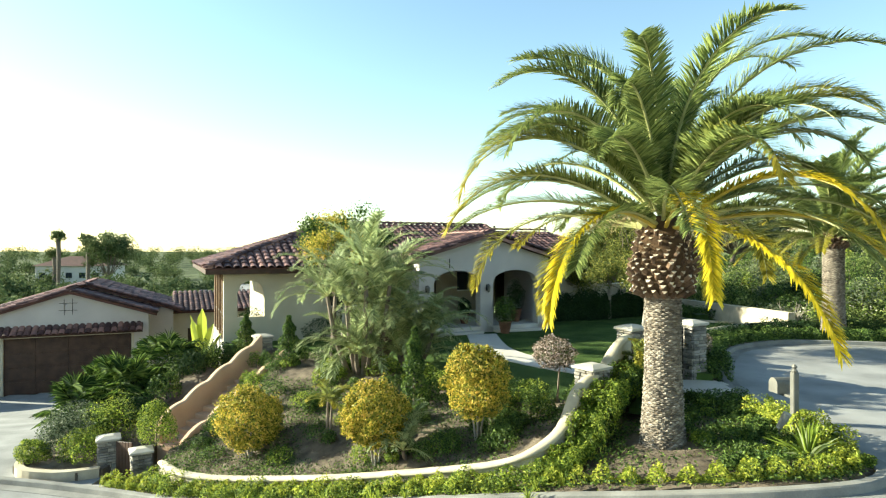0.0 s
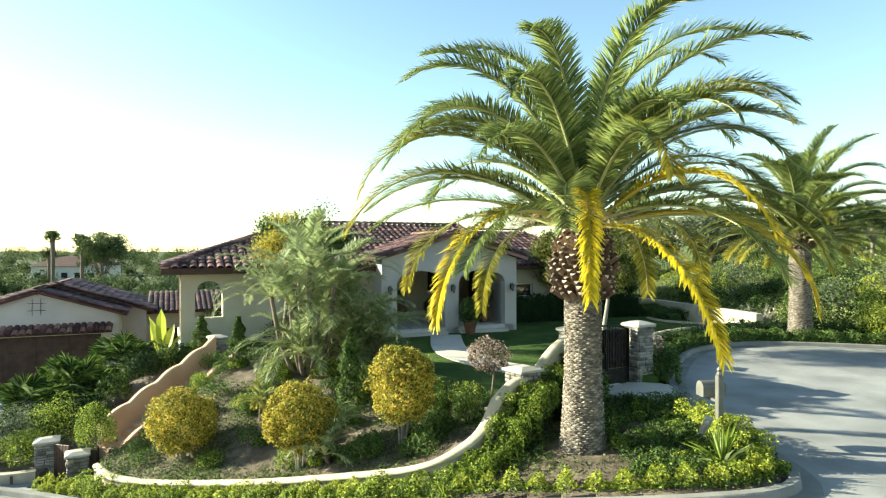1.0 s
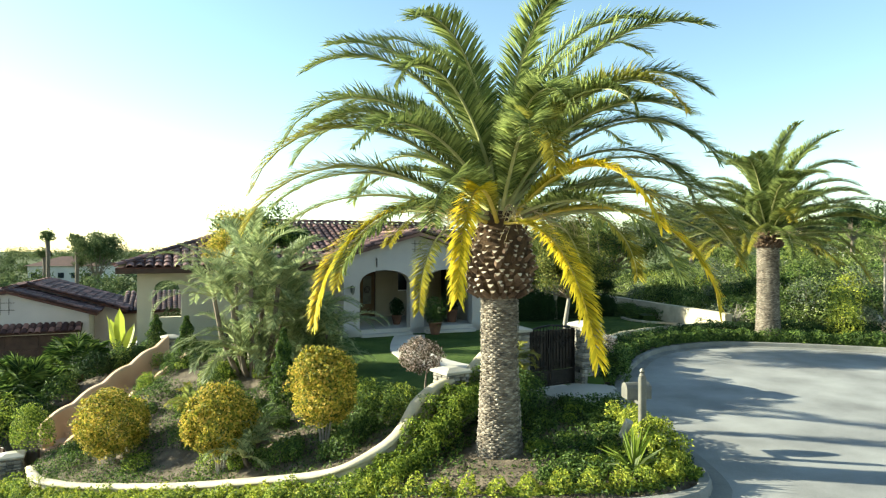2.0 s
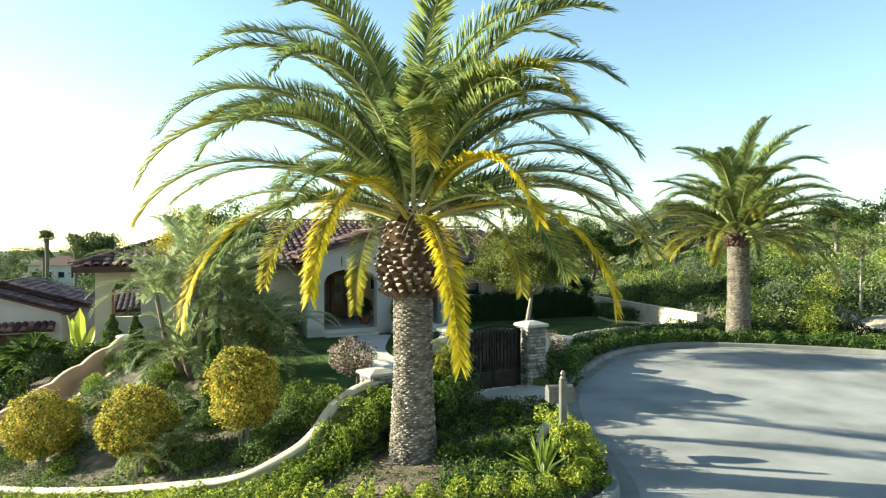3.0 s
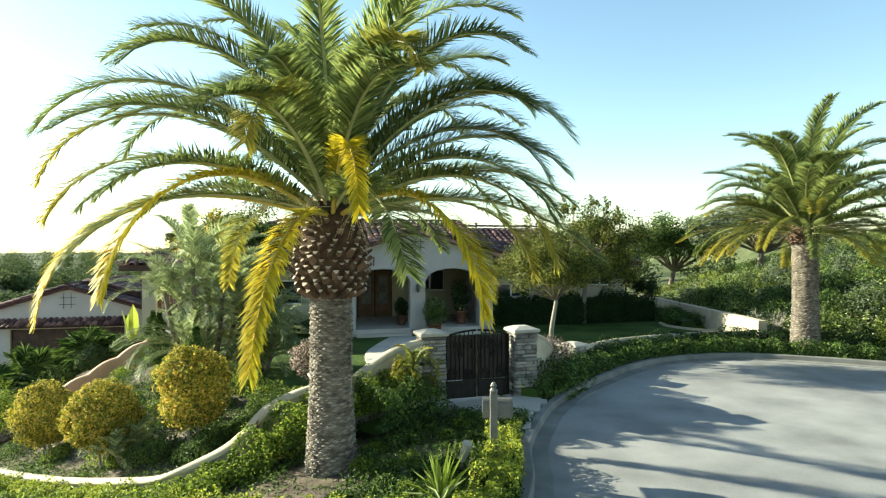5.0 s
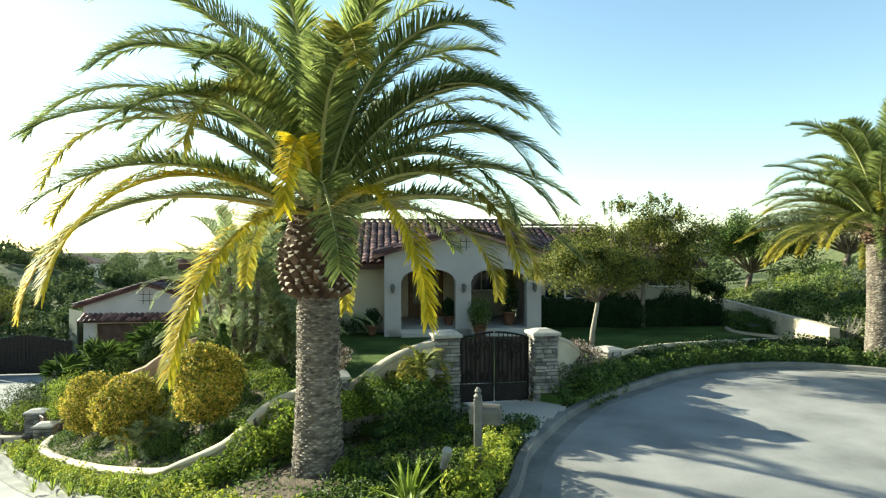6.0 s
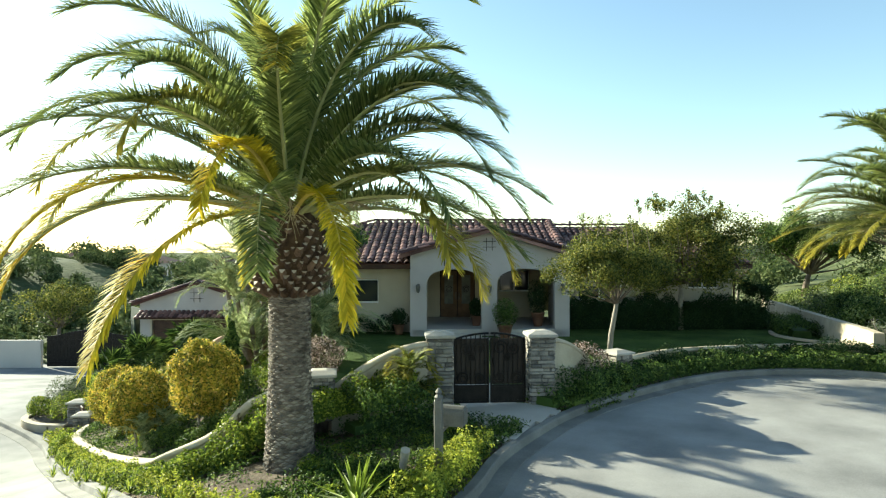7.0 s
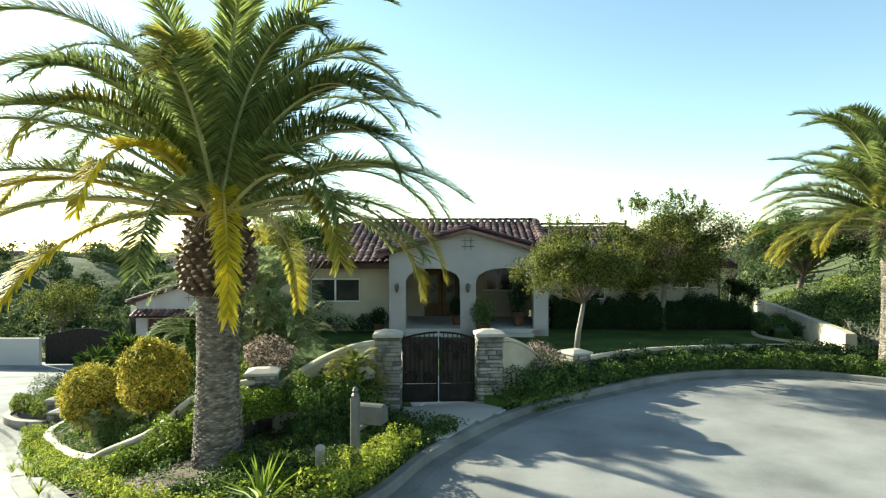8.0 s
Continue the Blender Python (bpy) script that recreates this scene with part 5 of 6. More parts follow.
def plume(name, x, y, z, label, stems, height, spread, seed, leaflet, kind="blue", group="", count=46, trunk=0.05, length=1.8, heads=12, wide=0.022):
    """A clump of slender feather palms: leaning trunks with arching plumes."""
    rng, nrng = random.Random(seed), np.random.RandomState(seed)
    p = thing(name, pose(x, y, z), label, "palm", group)
    for k in range(stems):
        a = rng.uniform(0, 6.28)
        r = spread * math.sqrt(rng.random())
        hh = height * rng.uniform(0.12, 0.95)
        top = Vector((r * math.cos(a), r * math.sin(a), hh))
        foot = Vector((top.x * 0.35, top.y * 0.35, -0.1))
        mid = (foot + top) / 2 + Vector((top.x * 0.12, top.y * 0.12, 0))
        part("trunk", Mesh().tube([foot, mid, top], [trunk, trunk * 0.85, trunk * 0.7], 7), M_BARK, p)
        for i in range(heads):
            b = rng.uniform(0, 6.28)
            line = frond_line(tuple(top), b, rng.uniform(0.25, 1.45), radians(rng.uniform(60, 110)), length * rng.uniform(0.75, 1.1), rng.uniform(-0.3, 0.3))
            add_frond(p, nrng, line, kind, leaflet=leaflet, count=count, droop=0.07, wide=wide, vee=0.32, stem_r=0.014)
    return p


plume("feather_palm_clump", -2.35, 17.5, 0.25, "dense clump of slender feather palms at the lawn edge", 13, 3.4, 1.25, 21, 0.36, "blue", length=2.1, trunk=0.08, heads=12, wide=0.022, count=70)
plume("feather_palm_clump", -1.1, 17.9, 0.28, "lower clump of slender feather palms at the lawn edge", 7, 2.0, 0.9, 22, 0.34, "blue", length=1.9, trunk=0.07, heads=12, wide=0.022, count=66)
plume("pygmy_palm", -2.75, 14.1, -0.75, "thin young pygmy palm with two stems in the bed", 2, 1.15, 0.22, 23, 0.16, "turning", length=0.6, count=26, trunk=0.035)
plume("pygmy_palm", -0.72, 12.4, -0.35, "bushy pygmy palm near the garden wall", 3, 0.55, 0.35, 24, 0.18, "blue", length=0.75, count=30, trunk=0.05)
plume("pygmy_palm", 4.39, 13.95, 0.45, "small yellow-green pygmy palm in front of the gate pillar", 3, 1.45, 0.16, 26, 0.2, "turning", length=0.7, count=40, trunk=0.045, heads=16)


def fan_palm(x, y, z, h, seed, label):
    rng = random.Random(seed)
    p = thing("fan_palm", pose(x, y, z), label, "palm", "fan palms")
    part("trunk", Mesh().tube([(0, 0, -0.1), (0.03, 0, h * 0.5), (0, 0.02, h)], [0.11, 0.10, 0.08], 8), M_FIBRE, p)
    for i in range(24):
        a, el = i * 2.4, radians(rng.uniform(-20, 75))
        d = Vector((math.cos(a) * math.cos(el), math.sin(a) * math.cos(el), math.sin(el)))
        foot, hub = Vector((0, 0, h)), Vector((0, 0, h)) + d * rng.uniform(0.6, 0.95)
        m = Mesh().tube([foot, hub], [0.012, 0.009], 4)
        side = d.cross(Vector((0, 0, 1))).normalized()
        n = side.cross(d)
        for k in range(21):
            t = radians(-105 + 10.5 * k)
            e = (d * math.cos(t) + side * math.sin(t)).normalized()
            q = e.cross(n).normalized() * 0.017
            end = hub + e * rng.uniform(0.5, 0.65) - Vector((0, 0, 0.14))
            mid = hub + e * 0.28
            m.add([hub, mid + q + n * 0.01, end, mid - q + n * 0.01], [(0, 1, 2), (0, 2, 3)])
        part("fan_leaf", m, M_GREEN, p)
    return p


for k, (x, y, h) in enumerate(((-12.0, 21.6, 0.9), (-11.0, 20.6, 0.7), (-10.6, 22.6, 1.0), (-12.3, 23.6, 1.0), (-9.6, 21.4, 0.7), (-11.6, 19.4, 0.6), (-10.2, 19.6, 0.6))):
    fan_palm(x, y, side_z(x, y), h, 40 + k, "green fan palm in the bed beside the driveway")


# ---- shrubs ----
def topiary(name, x, y, z, r, rz, cz, material, seed, label, group, n=5200, size=0.085, lumpy=0.08, stem=M_BARKPALE, stems=4):
    p = thing(name, pose(x, y, z), label, "shrub", group)
    rng = random.Random(seed)
    for k in range(stems):
        a = k * 1.6 + rng.uniform(-0.4, 0.4)
        part("stem", Mesh().tube([(0.05 * math.cos(a), 0.05 * math.sin(a), -0.08), (0.08 * math.cos(a), 0.08 * math.sin(a), (cz - rz) * 0.6), (0.25 * r * math.cos(a), 0.25 * r * math.sin(a), cz - rz * 0.5)], [0.026, 0.022, 0.016], 6), stem, p)
    sets = [bush_leaves(seed, int(n * 0.6), (0, 0, cz), (r * 0.95, r * 0.95, rz * 0.95), size, 0.35, lumpy)]
    nr = np.random.RandomState(seed)
    for k in range(70):
        d = unit(nr.normal(0, 1, (1, 3)))[0]
        c = np.array((0, 0, cz)) + d * np.array((r, r, rz)) * nr.uniform(0.84, 0.97)
        rr = r * nr.uniform(0.13, 0.24)
        sets.append(bush_leaves(seed * 97 + k, int(n * 0.4 / 70), c, (rr, rr, rr), size, 0.8, 0.2))
    part("crown", arrays_mesh("crown", *joined(sets), material), None, p)
    return p


for k, (x, y, cz, r, rz) in enumerate(((-4.62, 14.45, -0.22, 0.80, 0.76), (-1.38, 12.45, 0.42, 0.72, 0.68), (0.70, 12.22, 1.13, 0.68, 0.76))):
    z = yard_z(x, y)
    topiary("golden_topiary", x, y, z, r, rz, cz - z, M_GOLD, 60 + k, "round clipped golden-leaved shrub on bare stems", "golden topiary balls", 12000, 0.07, 0.13)
topiary("blossom_standard", 2.5, 13.55, yard_z(2.5, 13.55), 0.50, 0.38, 1.48 - yard_z(2.5, 13.55), M_PINKLEAF, 70, "small round shrub with pinkish-white blossom on one stem", "", 3600, 0.055, 0.14, M_BARK, 1)
topiary("blossom_shrub", 7.1, 17.3, 0.36, 0.55, 0.42, 0.75, M_PINKLEAF, 71, "low shrub with pinkish-white blossom beside the gate wall", "", 2600, 0.055, 0.14, M_BARK)


def cone_shrub(x, y, z, h, r, seed, label, group="pyramidal shrubs"):
    rng = np.random.RandomState(seed)
    n = 3600
    t = rng.uniform(0, 1, n) ** 0.8
    a = rng.uniform(0, 6.283, n)
    tier = 0.82 + 0.18 * np.sin(t * 26)
    rad = r * (1.05 - t) ** 0.75 * tier * (0.7 + 0.3 * rng.uniform(0, 1, n)) * lumps(np.stack([np.cos(a), np.sin(a), t * 2], 1), seed, 0.14)
    p = np.stack([rad * np.cos(a), rad * np.sin(a), t * h], 1)
    o = np.stack([np.cos(a), np.sin(a), 0.5 + 0 * a], 1)
    ob = thing("pyramidal_shrub", pose(x, y, z), label, "shrub", group)
    part("stem", Mesh().tube([(0, 0, -0.1), (0, 0, h * 0.8)], [0.035, 0.015], 6), M_BARK, ob)
    part("foliage", arrays_mesh("foliage", *leaf_arrays(rng, p, unit(o), 0.075), M_GREEN), None, ob)


for k, (x, y, z, h, r) in enumerate(((-4.75, 18.7, 0.1, 1.65, 0.55), (-0.68, 14.4, 0.0, 1.95, 0.48), (-6.9, 21.3, 0.15, 1.35, 0.55), (-3.1, 18.5, 0.2, 0.9, 0.5), (3.0, 13.4, 0.5, 0.5, 0.35))):
    cone_shrub(x, y, z, h, r, 80 + k, "green pyramidal shrub in the sloping bed")


def low_bush(x, y, z, r, rz, seed, material, label, group, n=1500, size=0.06, name="low_shrub"):
    p = thing(name, pose(x, y, z), label, "shrub", group)
    part("stem", Mesh().tube([(0, 0, -0.05), (0.02, 0.01, rz * 0.8)], [0.02, 0.01], 5), M_BARK, p)
    part("foliage", arrays_mesh("foliage", *bush_leaves(seed, n, (0, 0, rz * 0.45), (r, r, rz), size, 0.4, 0.16, low=-0.35), material), None, p)


rb = random.Random(9)
BUSHES = [(-10.5, 16.9, 0.75, 0.85), (-9.7, 16.4, 0.65, 0.6), (-9.6, 17.6, 0.8, 1.0), (-10.9, 18.4, 0.7, 0.8), (-7.6, 16.1, 0.48, 0.8), (-11.0, 16.3, 0.4, 0.45)]
for k, (x, y, r, h) in enumerate(BUSHES):
    low_bush(x, y, -1.9 if x < -8.5 else -1.35, r, h, 100 + k, M_HEDGE if k % 3 else M_OLIVE, "rounded grey-green shrub by the side gate", "side gate shrubs", 3000)
for k in range(90):
    x = rb.uniform(-6.2, 2.3)
    w, g = lerp_line(x, WALL_X, WALL_Y), lerp_line(x, LAWN_X, LAWN_Y)
    y = w + (g - w) * rb.uniform(0.12, 1.0)
    low_bush(x, y, yard_z(x, y), rb.uniform(0.16, 0.36), rb.uniform(0.16, 0.4), 130 + k, rb.choice([M_GREEN, M_HEDGE, M_GREEN]), "small green shrub in the sloping bed", "slope shrubs", 620, 0.05)
for k, (x, y, r) in enumerate(((1.2, 14.1, 0.45), (0.2, 15.0, 0.5), (2.0, 13.8, 0.4), (-0.6, 15.6, 0.5), (-1.7, 17.0, 0.5), (-3.2, 17.2, 0.4))):
    low_bush(x, y, yard_z(x, y), r, 0.38, 170 + k, M_HEDGE, "low green shrub edging the lawn", "lawn edge shrubs", 1100)
for k, (x, y, r, h) in enumerate(((-7.6, 24.0, 0.6, 0.8), (-4.6, 23.3, 0.8, 0.55), (-3.2, 23.9, 0.7, 0.5), (-2.2, 24.2, 0.5, 0.5), (-4.0, 23.7, 0.5, 1.3))):
    low_bush(x, y, LAWN_LEVEL, r, h, 180 + k, M_DARK, "dark shrub against the house wall", "house wall shrubs", 1400, 0.07)


def scatter(name, outline_test, box, height, count, size, material, label, seed, tall=0.12, narrow=0.45, kind_name="ground cover", clump=0.0, density=None):
    """Low plants over the ground, as one object."""
    rng = np.random.RandomState(seed)
    pts = []
    while len(pts) < count:
        x, y = rng.uniform(box[0], box[1]), rng.uniform(box[2], box[3])
        if not outline_test(x, y):
            continue
        if density is not None and rng.uniform() > density(x, y):
            continue
        hh = tall * rng.uniform(0.1, 1.0) * (0.6 + clump * (0.5 + 0.5 * math.sin(2.3 * x + 1.1 * y) * math.sin(1.7 * y - 0.6 * x)))
        pts.append((x, y, height(x, y) + hh))
    p = np.array(pts)
    v, f = leaf_arrays(rng, p, np.tile([[0.0, 0.0, 1.0]], (len(p), 1)), size, narrow, 1.0)
    ob = new(name, arrays_mesh(name, v, f, material))
    return tagged(ob, label, kind_name, kind="stuff")


def patchy(x, y):
    return max(0.0, 0.5 + 0.8 * math.sin(1.9 * x + 0.7 * y) * math.sin(1.3 * y - 0.5 * x + 1))


scatter("slope_groundcover", lambda x, y: inside(x, y, yard_outline), (-7.2, 3.2, 10.6, 20), yard_z, 30000, 0.06, M_GREEN, "patchy low green groundcover on the slope", 201, 0.14, density=patchy)
scatter("strip_groundcover", lambda x, y: inside(x, y, strip_outline) and math.hypot(x - 3.9, y - 10.8) > 0.62, (-8.5, 7.1, 8.6, 14.7), strip_z, 17000, 0.07, M_GREEN, "low dark green groundcover in the planting strip", 202, 0.22, density=lambda x, y: (0.7 if x > 4.4 and y > 9.6 else 0.22 if x > 2.4 else 0.35) * (0.25 + patchy(x, y)))


for k in range(64):
    while True:
        x, y = rb.uniform(4.3, 6.7), rb.uniform(9.2, 13.6)
        if inside(x, y, strip_outline) and math.hypot(x - 5.85, y - 9.75) > 0.5 and math.hypot(x - 6.38, y - 11.1) > 0.4:
            break
    low_bush(x, y, strip_z(x, y), rb.uniform(0.10, 0.24), rb.uniform(0.08, 0.20), 2000 + k, rb.choice([M_GREEN, M_GREEN, M_HEDGE]), "small leafy plant in the planting strip", "strip plants", 420, 0.05)
for k in range(26):
    while True:
        x, y = rb.uniform(-12.0, -6.6), rb.uniform(17.0, 27.0)
        if inside(x, y, planter_outline) and (y > 21.3 or x < -9.2):
            break
    low_bush(x, y, side_z(x, y), rb.uniform(0.35, 0.7), rb.uniform(0.4, 0.8), 940 + k, rb.choice([M_GREEN, M_DARK, M_OLIVE]), "leafy shrub on the slope beside the driveway", "driveway slope shrubs", 700, 0.10)
for k, (x, y, r) in enumerate(((-8.7, 19.1, 0.5), (-8.3, 20.2, 0.5), (-7.9, 20.9, 0.45), (-9.1, 18.2, 0.5), (-8.9, 20.7, 0.6), (-7.5, 21.2, 0.5), (-8.6, 21.6, 0.6), (-8.5, 18.0, 0.4))):
    low_bush(x, y, side_z(x, y), r, r * 1.1, 990 + k, M_DARK if k % 2 else M_GREEN, "dark leafy shrub beside the peach stair wall", "stair shrubs", 1300, 0.08)
paddle = thing("paddle_leaf_plant", pose(-9.3, 23.4, side_z(-9.3, 23.4)), "large pale green paddle-leaved plant by the steps", "plant")
for k in range(5):
    a, el, l = k * 1.3, radians(60 + 6 * k), 0.9 + 0.1 * k
    d = Vector((math.cos(a) * math.cos(el), math.sin(a) * math.cos(el), math.sin(el)))
    sd = d.cross(Vector((0, 0, 1))).normalized()
    nn = sd.cross(d)
    m = Mesh().tube([(0, 0, -0.05), d * l * 0.6], [0.025, 0.015], 5)
    m.add([d * l * 0.55, d * l + sd * 0.2 + nn * 0.05, d * l * 1.5 + sd * 0.16 + nn * 0.05, d * l * 1.8, d * l * 1.5 - sd * 0.16 + nn * 0.05, d * l - sd * 0.2 + nn * 0.05, d * l * 1.2 - nn * 0.02], [(0, 1, 6), (1, 2, 6), (2, 3, 6), (3, 4, 6), (4, 5, 6), (5, 0, 6)])
    part("leaf", m, M_HEDGE, paddle)


# ---- hedges ----
def hedge(name, line, across, height, seed, material, label, per_metre=900, size=0.06, m_kind="hedge", base_off=0.0, clump=0.0, spacing=0.45, core_h=0.5):
    """Leaves over the faces of a hedge that follows a line on the ground."""
    rng = np.random.RandomState(seed)
    line = np.array([tuple(p) for p in line])
    seg = np.linalg.norm(np.diff(line[:, :2], axis=0), axis=1)
    cum = np.concatenate([[0], np.cumsum(seg)])
    n = int(cum[-1] * per_metre)
    s = rng.uniform(0, cum[-1], n)
    p = np.stack([np.interp(s, cum, line[:, i]) for i in range(3)], 1)
    q = np.stack([np.interp(np.minimum(s + 0.05, cum[-1]), cum, line[:, i]) for i in range(3)], 1)
    r = np.stack([np.interp(np.maximum(s - 0.05, 0), cum, line[:, i]) for i in range(3)], 1)
    dl = unit(np.gradient(line, axis=0) * np.array([1, 1, 0]))
    shifted = line + np.stack([-dl[:, 1], dl[:, 0], 0 * dl[:, 0]], 1) * base_off
    d = unit((q - r) * np.array([1, 1, 0]))
    side = np.stack([-d[:, 1], d[:, 0], 0 * s], 1)
    th = rng.uniform(-0.15, math.pi + 0.15, n)
    sq = 0.55
    ca, sa = np.sign(np.cos(th)) * np.abs(np.cos(th)) ** sq, np.maximum(0.02, np.sign(np.sin(th)) * np.abs(np.sin(th)) ** sq)
    depth = 1 - 0.35 * rng.uniform(0, 1, n) ** 1.7 + rng.normal(0, 0.03, n)
    keep = 0.5 + 0.5 * np.sin(s * 2 * math.pi / spacing + 1.3 * np.sin(s * 0.9))
    lump = (1 - clump * (1 - keep)) * (1 + 0.10 * np.sin(s * 7.7 + seed)) + 0.10 * np.sin(s * 5.1 + seed) * np.sin(th * 3) + 0.10 * np.sin(s * 2.3) + 0.06 * np.sin(s * 11)
    pos = p + side * (ca * across * 0.5 * depth * lump + base_off)[:, None]
    pos[:, 2] += sa * height * depth * lump
    out = unit(side * ca[:, None] + np.array([0, 0, 1.0]) * sa[:, None])
    core = Mesh().sweep([(c[0], c[1], c[2]) for c in shifted], [(-across * 0.24, 0.0), (-across * 0.20, height * core_h * (1 - clump)), (across * 0.20, height * core_h * (1 - clump)), (across * 0.24, 0.0)])
    v, f = leaf_arrays(rng, pos, out, size)
    me = bpy.data.meshes.new(name)
    me.from_pydata(v.tolist() + [tuple(c) for c in core.v], [], f.tolist() + [tuple(i + len(v) for i in q) for q in core.f])
    me.materials.append(material)
    ob = new(name, me)
    return tagged(ob, label, m_kind, kind="stuff")


wall_hedge = [(x + 0.12, y - 0.42, z - 0.55) for x, y, z in zip(WALL_X[:8], WALL_Y[:8], WALL_Z[:8])] + [(2.35, 10.75, 0.0), (2.75, 11.25, 0.35), (3.2, 12.0, 0.6), (3.7, 12.8, 0.7), (4.4, 13.9, 0.7)]
hedge("wall_hedge", curve_points(wall_hedge, 0.3), 0.75, 0.60, 301, M_HEDGE, "clipped bright green hedge in front of the curved wall", 2600, 0.06, clump=0.18, spacing=0.6)
lime_line = [(p.x, p.y, street_z(p.x, p.y) + 0.12) for p in KERB if 1.0 < p.x < 7.0 and p.y < 9.8]
hedge("lime_border", lime_line, 0.42, 0.32, 302, M_LIME, "spaced yellow-green border plants along the kerb", 1000, 0.06, base_off=0.50, clump=0.75)
lime2 = [(p.x, p.y, street_z(p.x, p.y) + 0.12) for p in KERB if 6.5 < p.x < 7.05 and 9.7 <= p.y < 12.6]
hedge("lime_border", lime2, 0.55, 0.42, 303, M_LIME, "low yellow-green border plants beside the mailbox", 1500, 0.06, base_off=0.45)
left_line = [(p.x, p.y, street_z(p.x, p.y) + 0.1) for p in KERB if -8.6 < p.x < 1.2 and p.y < 15]
hedge("kerb_border", left_line, 0.5, 0.32, 304, M_LIME, "low yellow-green border plants along the sloping kerb", 1300, 0.06, base_off=0.42, clump=0.5)
circle_line = [(p.x, p.y, 0.42) for p in KERB if p.x > 7.2 and p.y > 15.2 and p.x < 21]
hedge("circle_hedge", circle_line, 0.9, 0.42, 305, M_GREEN, "low green hedge round the turning circle", 1200, 0.085, base_off=0.62)
hedge("back_hedge", [(7.3, 17.4, 0.35), (8.3, 20.3, 0.35), (10.4, 22.6, 0.35), (13.5, 23.9, 0.4), (16.5, 23.2, 0.45), (21, 21.5, 0.45)], 0.8, 0.60, 306, M_DARK, "dark green hedge against the edging wall", 1500, 0.07)
hedge("gate_shrubs", [(7.0, 15.9, 0.35), (7.3, 16.8, 0.35), (7.8, 18.0, 0.35)], 1.0, 0.72, 307, M_GREEN, "green shrubs beside the gate pillar", 2400, 0.07, core_h=0.25)
hedge("strip_shrubs", [(4.0, 12.4, 0.42), (4.6, 13.5, 0.42), (4.85, 13.9, 0.42)], 0.9, 0.72, 308, M_GREEN, "dark green shrubs below the gate pillar", 2600, 0.065, core_h=0.2)
hv = [HOUSE @ Vector((u, 2.25, 0.3)) for u in (3.5, 6.0, 9.0, 11.6)]
hedge("house_hedge", hv, 1.2, 1.28, 309, M_DARK, "tall dark clipped hedge in front of the house wall", 5200, 0.075, core_h=0.75)
hedge("hill_foot_shrubs", [(12.6, 29.5, 0.35), (12.4, 31.5, 0.35), (12.2, 34.0, 0.35)], 1.4, 0.5, 310, M_GREEN, "low green shrubs below the retaining wall", 1500, 0.08)


# ---- trees ----
def tree(name, x, y, z, height, trunk_h, radii, seed, material, label, clumps=34, leaves=170, size=0.10, lean=(0, 0), bark=M_BARK, group="", r0=0.09, clump_r=0.45, low=-0.5, shift=(0, 0), shoots=0):
    """A tapered trunk, limbs that run to the clumps, and a crown of many small leaves with gaps."""
    rng = np.random.RandomState(seed)
    t = thing(name, pose(x, y, z), label, "tree", group)
    fork = Vector((lean[0], lean[1], trunk_h))
    trunk = Mesh().tube([(0, 0, -0.15), (lean[0] * 0.35, lean[1] * 0.35, trunk_h * 0.5), fork], [r0 * 1.25, r0, r0 * 0.8], 9)
    part("trunk", trunk, bark, t, "", True)
    centre = np.array([lean[0] * 1.2 + shift[0], lean[1] * 1.2 + shift[1], height - radii[2]])
    sets = []
    for k in range(clumps):
        d = unit(rng.normal(0, 1, (1, 3)))[0]
        if d[2] < low:
            d[2] *= -0.5
        c = centre + d * np.array(radii) * rng.uniform(0.45, 1.0)
        mid = (np.array(fork) * 0.55 + c * 0.45) + rng.normal(0, 0.08, 3)
        if k % 2 == 0:
            part("limb", Mesh().tube([fork, tuple(mid), tuple(c)], [r0 * 0.38, r0 * 0.2, r0 * 0.06], 5), M_BARK, t)
        rr = clump_r * rng.uniform(0.6, 1.2)
        sets.append(bush_leaves(seed * 100 + k, leaves, c, (rr, rr, rr * 0.75), size, 0.8, 0.2))
    for k in range(shoots):
        a, q = rng.uniform(0, 6.28), rng.uniform(0.1, 0.75)
        foot = centre + np.array([math.cos(a) * radii[0] * q, math.sin(a) * radii[1] * q, radii[2] * math.sqrt(1 - q * q)])
        end = foot + np.array([rng.normal(0, 0.1), rng.normal(0, 0.1), rng.uniform(0.25, 0.55)])
        part("twig", Mesh().tube([tuple(foot - np.array([0, 0, 0.3])), tuple(end)], [0.012, 0.005], 4), M_BARK, t)
        for i in range(4):
            sets.append(bush_leaves(seed * 300 + k * 4 + i, 16, foot + (end - foot) * (0.25 + 0.25 * i), (0.12, 0.12, 0.12), size, 0.9, 0.2))
    part("crown", arrays_mesh("crown", *joined(sets), material), None, t)
    return t


